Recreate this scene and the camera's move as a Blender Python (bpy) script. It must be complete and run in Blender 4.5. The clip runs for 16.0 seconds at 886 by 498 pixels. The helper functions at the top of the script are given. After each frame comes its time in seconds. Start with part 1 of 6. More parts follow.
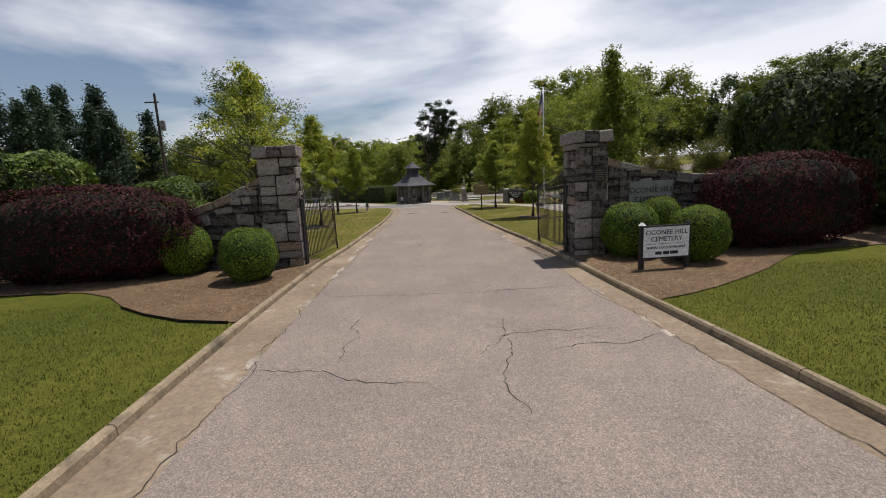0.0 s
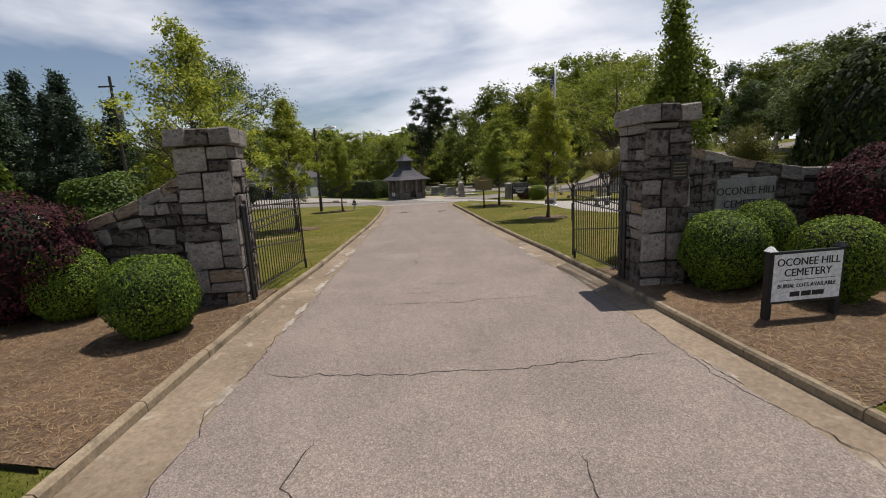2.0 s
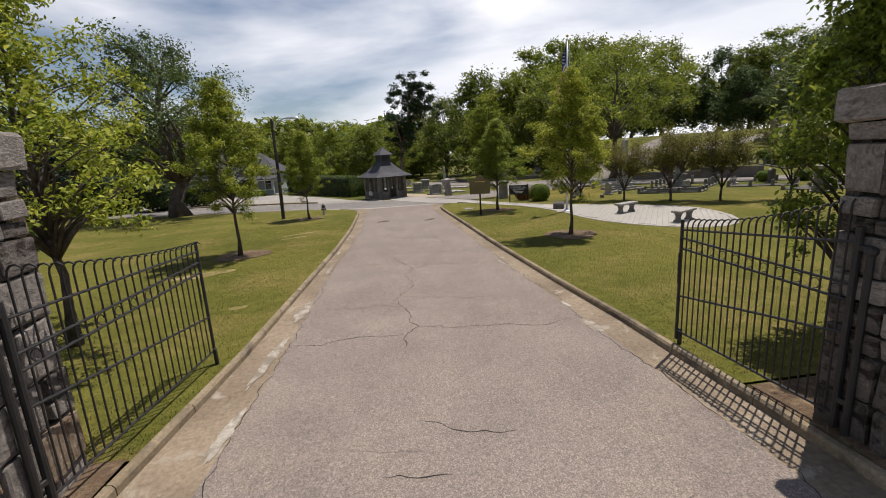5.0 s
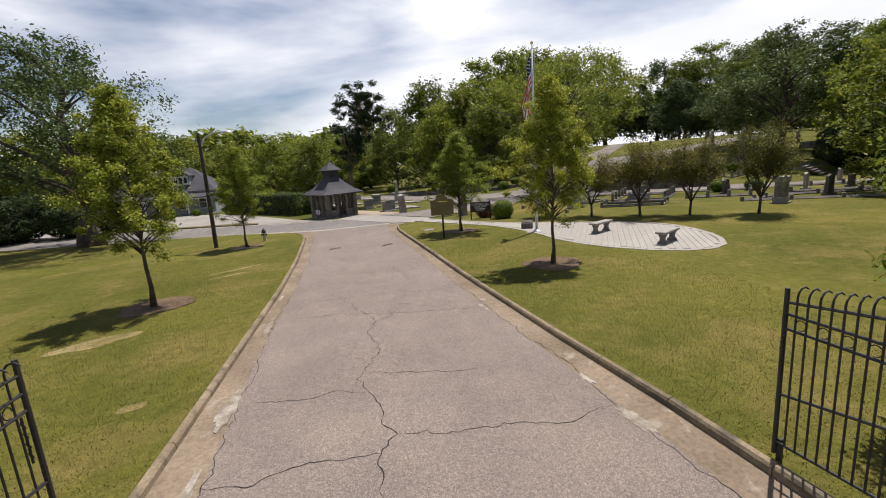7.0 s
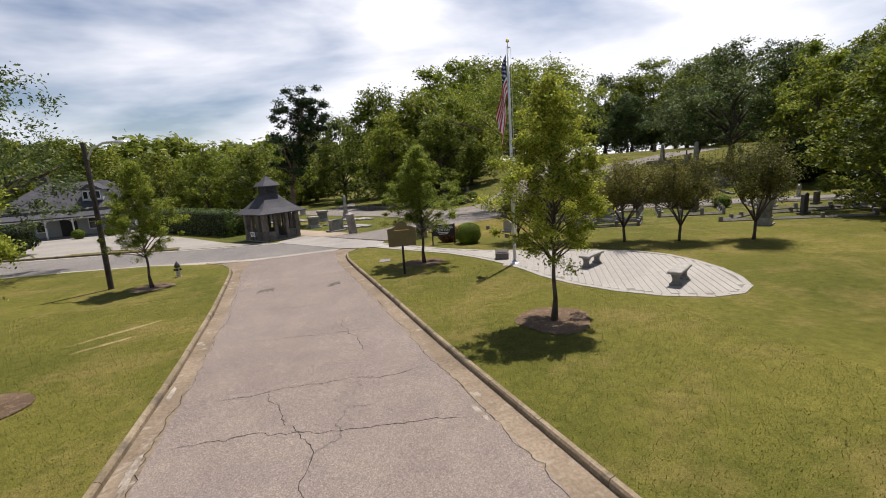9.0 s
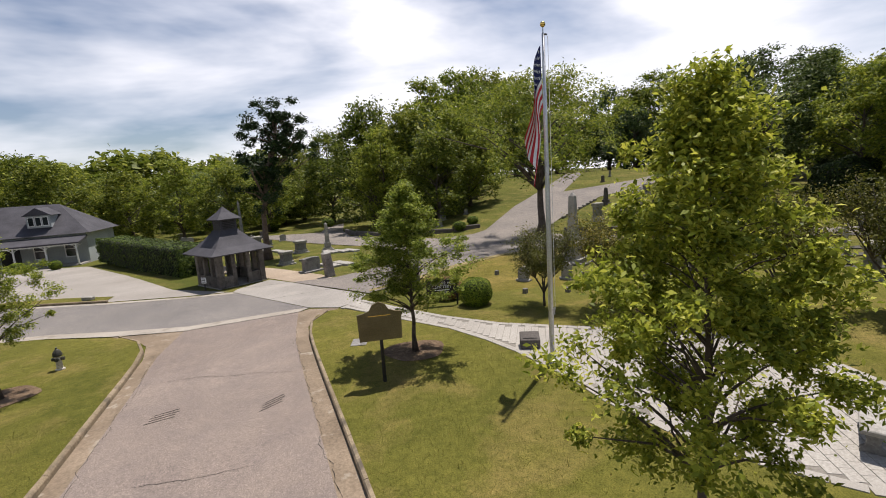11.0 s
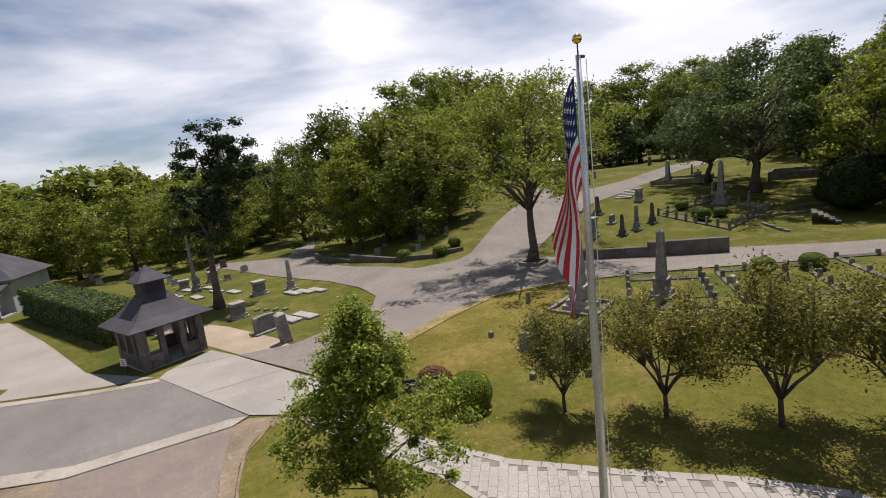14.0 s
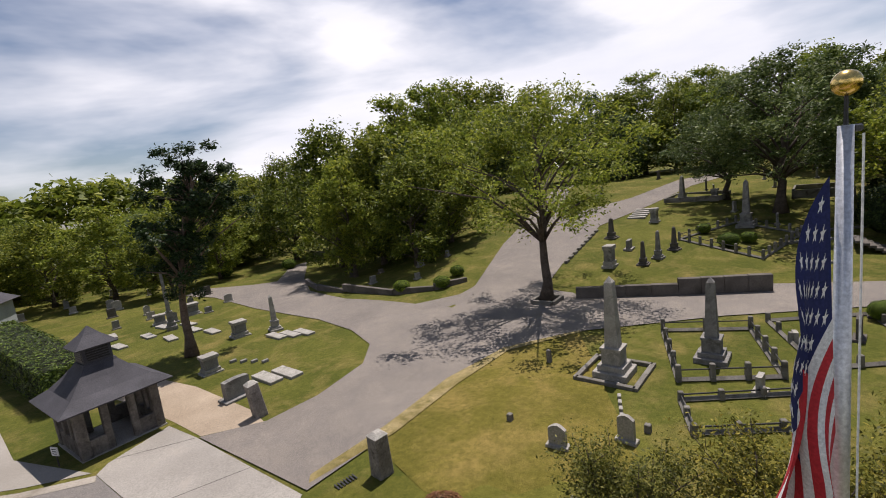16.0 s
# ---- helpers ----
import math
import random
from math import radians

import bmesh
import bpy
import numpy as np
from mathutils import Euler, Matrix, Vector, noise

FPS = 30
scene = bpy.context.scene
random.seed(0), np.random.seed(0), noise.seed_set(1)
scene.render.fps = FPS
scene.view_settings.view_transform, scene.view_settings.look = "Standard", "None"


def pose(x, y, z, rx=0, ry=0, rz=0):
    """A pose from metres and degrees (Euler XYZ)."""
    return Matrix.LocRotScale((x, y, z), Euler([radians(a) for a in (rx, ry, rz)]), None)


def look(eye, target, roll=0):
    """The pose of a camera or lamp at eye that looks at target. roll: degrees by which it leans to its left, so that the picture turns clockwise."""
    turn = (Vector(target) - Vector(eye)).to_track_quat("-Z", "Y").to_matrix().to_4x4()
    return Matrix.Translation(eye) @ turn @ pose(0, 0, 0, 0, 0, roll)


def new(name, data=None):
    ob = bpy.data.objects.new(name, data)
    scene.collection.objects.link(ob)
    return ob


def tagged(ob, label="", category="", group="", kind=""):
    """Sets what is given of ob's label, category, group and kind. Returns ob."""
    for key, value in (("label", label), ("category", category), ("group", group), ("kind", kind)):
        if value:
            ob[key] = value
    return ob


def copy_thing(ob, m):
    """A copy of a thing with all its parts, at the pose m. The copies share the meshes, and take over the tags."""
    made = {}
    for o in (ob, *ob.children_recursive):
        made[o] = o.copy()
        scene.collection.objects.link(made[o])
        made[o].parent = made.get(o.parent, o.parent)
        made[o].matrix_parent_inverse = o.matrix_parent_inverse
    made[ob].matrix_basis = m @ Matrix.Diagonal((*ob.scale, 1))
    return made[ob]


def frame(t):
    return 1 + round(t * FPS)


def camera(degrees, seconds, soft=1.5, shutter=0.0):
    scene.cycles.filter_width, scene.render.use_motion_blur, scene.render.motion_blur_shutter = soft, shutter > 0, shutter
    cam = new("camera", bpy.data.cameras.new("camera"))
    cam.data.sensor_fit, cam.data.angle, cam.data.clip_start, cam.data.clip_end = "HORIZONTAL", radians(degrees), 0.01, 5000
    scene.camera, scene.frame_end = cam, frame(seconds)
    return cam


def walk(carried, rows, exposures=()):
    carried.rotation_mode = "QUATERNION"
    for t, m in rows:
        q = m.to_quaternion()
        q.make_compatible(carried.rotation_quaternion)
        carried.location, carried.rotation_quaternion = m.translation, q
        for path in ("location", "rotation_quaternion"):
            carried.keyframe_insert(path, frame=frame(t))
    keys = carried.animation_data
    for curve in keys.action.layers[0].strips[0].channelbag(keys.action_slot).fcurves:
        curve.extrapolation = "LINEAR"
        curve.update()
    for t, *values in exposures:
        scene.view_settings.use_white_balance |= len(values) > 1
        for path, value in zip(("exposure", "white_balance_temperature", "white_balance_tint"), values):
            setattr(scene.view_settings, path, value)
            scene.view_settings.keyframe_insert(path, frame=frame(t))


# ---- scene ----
cam = camera(90.0, 16.0, 1.0)
# seconds, eye x y z, a point looked at, x y z in metres, then roll in degrees
ROWS = [
    (0, -0.06, -0.10, 2.88, 0.076, 1.871, 2.543, -2.64),
    (0.5, -0.03, 0.86, 2.88, 0.100, 2.829, 2.545, -2.79),
    (1, -0.03, 1.90, 2.88, 0.093, 3.864, 2.542, -2.95),
    (1.5, -0.02, 2.94, 2.90, 0.119, 4.903, 2.551, -3.01),
    (2, -0.01, 3.92, 2.94, 0.154, 5.878, 2.570, -2.88),
    (2.5, 0.01, 4.91, 3.01, 0.193, 6.857, 2.617, -2.97),
    (3, 0.01, 5.89, 3.07, 0.214, 7.840, 2.658, -2.90),
    (3.5, 0.05, 6.86, 3.20, 0.270, 8.802, 2.767, -3.14),
    (4, 0.09, 7.74, 3.30, 0.313, 9.678, 2.862, -3.24),
    (6.5, -0.05, 11.09, 3.71, 0.347, 13.013, 3.320, -3.79),
    (7, -0.00, 11.79, 3.81, 0.472, 13.690, 3.417, -4.07),
    (7.5, 0.02, 12.59, 3.87, 0.571, 14.474, 3.478, -4.23),
    (8, 0.01, 13.43, 3.94, 0.633, 15.291, 3.560, -4.10),
    (10.5, 2.45, 20.09, 4.87, 3.160, 21.925, 4.532, -3.73),
    (11, 2.86, 21.55, 5.16, 3.578, 23.394, 4.843, -3.88),
    (11.5, 3.24, 22.23, 5.61, 3.972, 24.058, 5.260, -5.25),
    (12, 3.66, 22.92, 6.09, 4.397, 24.746, 5.731, -6.26),
    (12.5, 4.04, 23.68, 6.38, 4.786, 25.505, 6.030, -6.22),
    (13, 4.40, 24.49, 6.60, 5.167, 26.308, 6.259, -6.06),
    (13.5, 4.71, 25.36, 6.86, 5.492, 27.160, 6.513, -6.74),
    (14, 5.04, 26.14, 7.06, 5.832, 27.940, 6.723, -6.65),
    (14.5, 5.39, 26.95, 7.29, 6.196, 28.754, 6.967, -6.85),
    (15, 5.75, 27.80, 7.53, 6.554, 29.607, 7.219, -6.68),
    (15.5, 6.18, 28.83, 7.89, 6.989, 30.630, 7.584, -6.82),
    (16, 6.56, 29.76, 8.36, 7.367, 31.562, 8.053, -6.94),
]
walk(cam, [(t, look((x, y, z), (tx, ty, tz), roll)) for t, x, y, z, tx, ty, tz, roll in ROWS], [(0.0, 0.0, 6420, 13), (4.0, 0.03, 6420, 13), (7.0, 0.17, 6420, 14), (11.0, 0.22, 6430, 15), (16.0, 0.08, 6460, 17)])

# ---- sky and sun ----
SUN_TO = Vector((0.795 * 0.3665, 0.607 * 0.3665, 0.930)).normalized()
elevation = math.asin(SUN_TO.z)
world = bpy.data.worlds.new("sky")
scene.world = world
world.use_nodes = True
wn, wl = world.node_tree.nodes, world.node_tree.links
wn.clear()
sky = wn.new("ShaderNodeTexSky")
sky.sky_type, sky.sun_disc = "NISHITA", False
sky.sun_elevation, sky.sun_rotation = elevation, math.atan2(SUN_TO.x, SUN_TO.y)
sky.air_density, sky.dust_density, sky.ozone_density = 1.0, 0.6, 1.6
coords = wn.new("ShaderNodeTexCoord")
squash = wn.new("ShaderNodeMapping")
squash.inputs["Scale"].default_value = (0.8, 1.0, 3.1)
squash.inputs["Rotation"].default_value = (0.06, 0.10, 0.5)
wl.new(coords.outputs["Generated"], squash.inputs["Vector"])
cloud = wn.new("ShaderNodeTexNoise")
cloud.inputs["Scale"].default_value, cloud.inputs["Detail"].default_value = 1.45, 6.0
cloud.inputs["Roughness"].default_value, cloud.inputs["Distortion"].default_value = 0.5, 0.2
wl.new(squash.outputs["Vector"], cloud.inputs["Vector"])
veil = wn.new("ShaderNodeValToRGB")
veil.color_ramp.elements[0].position, veil.color_ramp.elements[1].position = 0.44, 0.60
veil.color_ramp.elements[0].color = (0.06, 0.06, 0.06, 1)
veil.color_ramp.elements[1].color = (0.97, 0.97, 0.97, 1)
# the veil of cloud thins out overhead
axes = wn.new("ShaderNodeSeparateXYZ")
wl.new(coords.outputs["Generated"], axes.inputs["Vector"])
thin = wn.new("ShaderNodeMapRange")
thin.inputs["From Min"].default_value, thin.inputs["From Max"].default_value = 0.40, 0.72
thin.inputs["To Min"].default_value, thin.inputs["To Max"].default_value = 0.0, 0.24
wl.new(axes.outputs["Z"], thin.inputs["Value"])
cover = wn.new("ShaderNodeMath")
cover.operation = "SUBTRACT"
wl.new(cloud.outputs["Fac"], cover.inputs[0])
wl.new(thin.outputs["Result"], cover.inputs[1])
wl.new(cover.outputs["Value"], veil.inputs["Fac"])
shade = wn.new("ShaderNodeTexNoise")
shade.inputs["Scale"].default_value, shade.inputs["Detail"].default_value = 3.1, 5.0
wl.new(squash.outputs["Vector"], shade.inputs["Vector"])
tone = wn.new("ShaderNodeValToRGB")
tone.color_ramp.elements[0].position, tone.color_ramp.elements[1].position = 0.30, 0.62
tone.color_ramp.elements[0].color = (11.0, 11.4, 12.2, 1)
tone.color_ramp.elements[1].color = (13.5, 13.6, 13.8, 1)
wl.new(shade.outputs["Fac"], tone.inputs["Fac"])
mixer = wn.new("ShaderNodeMix")
mixer.data_type = "RGBA"
wl.new(veil.outputs["Color"], mixer.inputs["Factor"])
wl.new(sky.outputs["Color"], mixer.inputs["A"])
wl.new(tone.outputs["Color"], mixer.inputs["B"])
back = wn.new("ShaderNodeBackground")
back.inputs["Strength"].default_value = 0.073
wl.new(mixer.outputs["Result"], back.inputs["Color"])
wl.new(back.outputs["Background"], wn.new("ShaderNodeOutputWorld").inputs["Surface"])

sun_data = bpy.data.lights.new("sun", "SUN")
sun_data.energy, sun_data.angle, sun_data.color = 5.0, radians(0.6), (1.0, 0.94, 0.85)
sun = new("sun", sun_data)
sun.matrix_world = look((0, 0, 60), Vector((0, 0, 60)) - SUN_TO)


# ---- materials ----
def blank(name):
    m = bpy.data.materials.new(name)
    m.use_nodes = True
    m.node_tree.nodes.clear()
    return m, m.node_tree.nodes, m.node_tree.links


def noise_tex(n, l, vec, scale, detail=4.0, rough=0.55, distort=0.0):
    t = n.new("ShaderNodeTexNoise")
    t.inputs["Scale"].default_value, t.inputs["Detail"].default_value = scale, detail
    t.inputs["Roughness"].default_value, t.inputs["Distortion"].default_value = rough, distort
    l.new(vec, t.inputs["Vector"])
    return t.outputs["Fac"]


def ramp(n, l, fac, stops):
    r = n.new("ShaderNodeValToRGB")
    e = r.color_ramp.elements
    while len(e) < len(stops):
        e.new(0.5)
    for el, (p, c) in zip(e, stops):
        el.position, el.color = p, (*c, 1)
    l.new(fac, r.inputs["Fac"])
    return r.outputs["Color"]


def blend(n, l, fac, a, b, how="MIX"):
    m = n.new("ShaderNodeMix")
    m.data_type, m.blend_type = "RGBA", how
    for sock, v in (("Factor", fac), ("A", a), ("B", b)):
        if isinstance(v, (int, float)):
            m.inputs[sock].default_value = v
        elif isinstance(v, tuple):
            m.inputs[sock].default_value = (*v, 1)
        else:
            l.new(v, m.inputs[sock])
    return m.outputs["Result"]


def surface(name, dark, light, coarse=0.6, fine=14.0, rough=0.85, bump=0.3, stain=None, stain_scale=1.5,
            stain_at=(0.55, 0.7), vary=0.0, metal=0.0, depth=0.02, spec=0.3):
    """Two scales of variation, an optional stain and relief."""
    m, n, l = blank(name)
    vec = n.new("ShaderNodeTexCoord").outputs["Object"]
    big = noise_tex(n, l, vec, coarse, 5)
    small = noise_tex(n, l, vec, fine, 6, 0.65)
    base = ramp(n, l, big, [(0.3, dark), (0.7, light)])
    grain = ramp(n, l, small, [(0.3, (0.62, 0.62, 0.62)), (0.7, (1.3, 1.3, 1.3))])
    col = blend(n, l, 0.8, base, grain, "MULTIPLY")
    if stain:
        s = noise_tex(n, l, vec, stain_scale, 7, 0.62, 0.4)
        f = ramp(n, l, s, [(stain_at[0], (0, 0, 0)), (stain_at[1], (1, 1, 1))])
        col = blend(n, l, f, col, stain)
    if vary:
        info = n.new("ShaderNodeObjectInfo").outputs["Random"]
        v = ramp(n, l, info, [(0.0, (1 - vary,) * 3), (1.0, (1 + vary,) * 3)])
        col = blend(n, l, 1.0, col, v, "MULTIPLY")
    p = n.new("ShaderNodeBsdfPrincipled")
    p.inputs["Roughness"].default_value, p.inputs["Metallic"].default_value = rough, metal
    p.inputs["Specular IOR Level"].default_value = spec
    l.new(col, p.inputs["Base Color"])
    b = n.new("ShaderNodeBump")
    b.inputs["Strength"].default_value, b.inputs["Distance"].default_value = bump, depth
    l.new(small, b.inputs["Height"])
    l.new(b.outputs["Normal"], p.inputs["Normal"])
    l.new(p.outputs["BSDF"], n.new("ShaderNodeOutputMaterial").inputs["Surface"])
    return m


def leaf(name, dark, mid, light, through_amount=0.35, rough=0.55):
    """Leaves that differ one from the next, and let some light through."""
    m, n, l = blank(name)
    rnd = n.new("ShaderNodeNewGeometry").outputs["Random Per Island"]
    col = ramp(n, l, rnd, [(0.0, dark), (0.55, mid), (1.0, light)])
    vec = n.new("ShaderNodeTexCoord").outputs["Object"]
    patch_tone = ramp(n, l, noise_tex(n, l, vec, 0.7, 3), [(0.3, (0.72, 0.76, 0.7)), (0.7, (1.22, 1.18, 1.1))])
    col = blend(n, l, 1.0, col, patch_tone, "MULTIPLY")
    tree_tone = ramp(n, l, n.new("ShaderNodeObjectInfo").outputs["Random"], [(0.0, (0.74, 0.80, 0.82)), (1.0, (1.26, 1.18, 1.08))])
    col = blend(n, l, 1.0, col, tree_tone, "MULTIPLY")
    p = n.new("ShaderNodeBsdfPrincipled")
    p.inputs["Roughness"].default_value = rough
    p.inputs["Specular IOR Level"].default_value = 0.22
    l.new(col, p.inputs["Base Color"])
    t = n.new("ShaderNodeBsdfTranslucent")
    l.new(col, t.inputs["Color"])
    mx = n.new("ShaderNodeMixShader")
    mx.inputs["Fac"].default_value = through_amount
    l.new(p.outputs["BSDF"], mx.inputs[1])
    l.new(t.outputs["BSDF"], mx.inputs[2])
    l.new(mx.outputs["Shader"], n.new("ShaderNodeOutputMaterial").inputs["Surface"])
    return m


def asphalt(name, dark, light, crack_scale=0.28):
    """Worn asphalt: pale aggregate, patches, and thin wandering cracks."""
    m, n, l = blank(name)
    vec = n.new("ShaderNodeTexCoord").outputs["Object"]
    big = noise_tex(n, l, vec, 0.22, 5)
    base = ramp(n, l, big, [(0.3, dark), (0.7, light)])
    speck = n.new("ShaderNodeTexVoronoi")
    speck.inputs["Scale"].default_value = 78.0
    l.new(vec, speck.inputs["Vector"])
    grit = ramp(n, l, speck.outputs["Color"], [(0.12, (0.62, 0.61, 0.60)), (0.55, (0.95, 0.94, 0.93)), (0.95, (1.55, 1.51, 1.46))])
    col = blend(n, l, 0.9, base, grit, "MULTIPLY")
    chips = ramp(n, l, noise_tex(n, l, vec, 24.0, 3, 0.7), [(0.34, (0.88, 0.88, 0.88)), (0.66, (1.12, 1.115, 1.1))])
    col = blend(n, l, 1.0, col, chips, "MULTIPLY")
    wear = ramp(n, l, noise_tex(n, l, vec, 0.9, 8, 0.72), [(0.4, (0.90, 0.90, 0.91)), (0.65, (1.08, 1.07, 1.04))])
    col = blend(n, l, 1.0, col, wear, "MULTIPLY")
    # cracks
    warp = n.new("ShaderNodeTexNoise")
    warp.inputs["Scale"].default_value, warp.inputs["Detail"].default_value = 1.6, 5.0
    l.new(vec, warp.inputs["Vector"])
    shift = n.new("ShaderNodeVectorMath")
    shift.operation = "MULTIPLY_ADD"
    l.new(warp.outputs["Color"], shift.inputs[0])
    shift.inputs[1].default_value = (0.9, 0.9, 0.0)
    l.new(vec, shift.inputs[2])
    flat = n.new("ShaderNodeMapping")
    flat.inputs["Scale"].default_value = (0.62, 1.0, 0.0)
    l.new(shift.outputs["Vector"], flat.inputs["Vector"])
    cell = n.new("ShaderNodeTexVoronoi")
    cell.feature = "DISTANCE_TO_EDGE"
    cell.inputs["Scale"].default_value = crack_scale
    l.new(flat.outputs["Vector"], cell.inputs["Vector"])
    line = ramp(n, l, cell.outputs["Distance"], [(0.0008, (1, 1, 1)), (0.003, (0, 0, 0))])
    keep = ramp(n, l, noise_tex(n, l, vec, 0.35, 2), [(0.56, (0, 0, 0)), (0.64, (0.7, 0.7, 0.7))])
    crack = blend(n, l, 1.0, line, keep, "MULTIPLY")
    col = blend(n, l, crack, col, (0.055, 0.05, 0.048))
    p = n.new("ShaderNodeBsdfPrincipled")
    p.inputs["Roughness"].default_value = 0.9
    p.inputs["Specular IOR Level"].default_value = 0.25
    l.new(col, p.inputs["Base Color"])
    b = n.new("ShaderNodeBump")
    b.inputs["Strength"].default_value, b.inputs["Distance"].default_value = 0.5, 0.006
    l.new(speck.outputs["Distance"], b.inputs["Height"])
    l.new(b.outputs["Normal"], p.inputs["Normal"])
    l.new(p.outputs["BSDF"], n.new("ShaderNodeOutputMaterial").inputs["Surface"])
    return m


def turf(name, deep, fresh, dry, dry_at=(0.5, 0.68)):
    """Mown grass: blade grain, tonal drifts and dry straw-coloured patches."""
    m, n, l = blank(name)
    vec = n.new("ShaderNodeTexCoord").outputs["Object"]
    drift = noise_tex(n, l, vec, 0.16, 5, 0.6)
    blade = noise_tex(n, l, vec, 38.0, 6, 0.75)
    tuft = noise_tex(n, l, vec, 4.5, 5, 0.7)
    col = ramp(n, l, drift, [(0.32, deep), (0.68, fresh)])
    f = ramp(n, l, noise_tex(n, l, vec, 0.45, 7, 0.68, 0.3), [(dry_at[0], (0, 0, 0)), (dry_at[1], (0.85, 0.85, 0.85))])
    col = blend(n, l, f, col, dry)
    col = blend(n, l, 0.9, col, ramp(n, l, tuft, [(0.3, (0.68, 0.72, 0.62)), (0.7, (1.28, 1.24, 1.2))]), "MULTIPLY")
    col = blend(n, l, 0.9, col, ramp(n, l, blade, [(0.32, (0.45, 0.5, 0.4)), (0.66, (1.5, 1.45, 1.35))]), "MULTIPLY")
    p = n.new("ShaderNodeBsdfPrincipled")
    p.inputs["Roughness"].default_value = 0.95
    p.inputs["Specular IOR Level"].default_value = 0.1
    l.new(col, p.inputs["Base Color"])
    b = n.new("ShaderNodeBump")
    b.inputs["Strength"].default_value, b.inputs["Distance"].default_value = 0.7, 0.03
    l.new(blade, b.inputs["Height"])
    l.new(b.outputs["Normal"], p.inputs["Normal"])
    l.new(p.outputs["BSDF"], n.new("ShaderNodeOutputMaterial").inputs["Surface"])
    return m


ASPHALT = asphalt("asphalt", (0.204, 0.17, 0.149), (0.242, 0.204, 0.179))
STREET = asphalt("street_asphalt", (0.16, 0.152, 0.145), (0.215, 0.202, 0.19), 0.2)
LANE = asphalt("lane_asphalt", (0.175, 0.16, 0.147), (0.235, 0.213, 0.19), 0.12)
CONCRETE = surface("concrete", (0.27, 0.242, 0.2), (0.39, 0.353, 0.3), 0.5, 18, 0.9, 0.25, (0.20, 0.17, 0.13), 1.1, (0.54, 0.72))
KERB = surface("kerb_concrete", (0.18, 0.138, 0.085), (0.32, 0.255, 0.172), 0.9, 22, 0.92, 0.5, (0.11, 0.09, 0.065), 2.0, (0.5, 0.66))
GUTTER = surface("gutter_concrete", (0.155, 0.118, 0.08), (0.27, 0.21, 0.147), 0.7, 16, 0.92, 0.35, (0.31, 0.27, 0.21), 2.4, (0.58, 0.68))
SLAB = surface("slab_concrete", (0.26, 0.242, 0.215), (0.345, 0.323, 0.288), 0.35, 20, 0.88, 0.2, (0.33, 0.30, 0.26), 0.7, (0.58, 0.75))
GRAVEL = surface("gravel", (0.25, 0.23, 0.20), (0.33, 0.305, 0.27), 0.25, 30, 0.95, 0.5)
DIRT = surface("dirt", (0.28, 0.222, 0.16), (0.39, 0.318, 0.235), 0.5, 18, 0.95, 0.5)
MULCH = surface("pine_straw", (0.10, 0.064, 0.038), (0.18, 0.122, 0.075), 0.9, 34, 0.95, 0.9, (0.24, 0.17, 0.105), 7.0, (0.5, 0.7), depth=0.04)
TURF = turf("lawn", (0.082, 0.086, 0.018), (0.138, 0.129, 0.03), (0.205, 0.155, 0.064), (0.49, 0.73))
ROUGH_TURF = turf("meadow", (0.062, 0.074, 0.015), (0.108, 0.11, 0.025), (0.19, 0.152, 0.058), (0.48, 0.70))
SLOPE_TURF = turf("dry_slope", (0.095, 0.088, 0.019), (0.15, 0.128, 0.03), (0.225, 0.168, 0.06), (0.43, 0.67))
FRONT_TURF = turf("front_lawn", (0.058, 0.070, 0.011), (0.098, 0.102, 0.017), (0.15, 0.125, 0.05), (0.58, 0.76))
GRANITE = surface("granite", (0.165, 0.145, 0.125), (0.33, 0.295, 0.262), 1.6, 13, 0.88, 0.8, (0.05, 0.038, 0.03), 2.0, (0.54, 0.68), vary=0.3, depth=0.03)
LODGE_STONE = surface("lodge_stone", (0.10, 0.088, 0.076), (0.20, 0.178, 0.157), 1.6, 14, 0.88, 0.6, (0.06, 0.052, 0.045), 2.0, (0.52, 0.68), vary=0.2, depth=0.03)
GRANITE_DARK = surface("stained_granite", (0.075, 0.064, 0.055), (0.19, 0.165, 0.145), 1.4, 12, 0.9, 0.8, (0.03, 0.022, 0.018), 2.6, (0.46, 0.6), vary=0.3, depth=0.03)
GRANITE_WARM = surface("rusty_granite", (0.20, 0.145, 0.10), (0.38, 0.30, 0.215), 1.8, 13, 0.88, 0.8, (0.12, 0.075, 0.045), 2.4, (0.5, 0.66), vary=0.25, depth=0.03)
MORTAR = surface("mortar", (0.022, 0.019, 0.016), (0.05, 0.043, 0.037), 2.0, 30, 0.95, 0.5)
MARBLE = surface("weathered_marble", (0.25, 0.238, 0.21), (0.41, 0.39, 0.35), 1.5, 18, 0.75, 0.3, (0.16, 0.155, 0.14), 1.8, (0.52, 0.7))
GREY_STONE = surface("grey_stone", (0.16, 0.155, 0.146), (0.29, 0.28, 0.26), 1.5, 22, 0.8, 0.3, (0.09, 0.085, 0.075), 2.2, (0.5, 0.68))
DARK_STONE = surface("dark_stone", (0.07, 0.062, 0.055), (0.15, 0.135, 0.12), 0.9, 16, 0.9, 0.5)
COPING = surface("plot_coping", (0.13, 0.122, 0.108), (0.25, 0.235, 0.205), 1.2, 20, 0.9, 0.35, (0.09, 0.085, 0.07), 1.4, (0.5, 0.66))
SLATE = surface("roof_shingle", (0.045, 0.044, 0.05), (0.08, 0.078, 0.088), 0.8, 24, 0.8, 0.3)
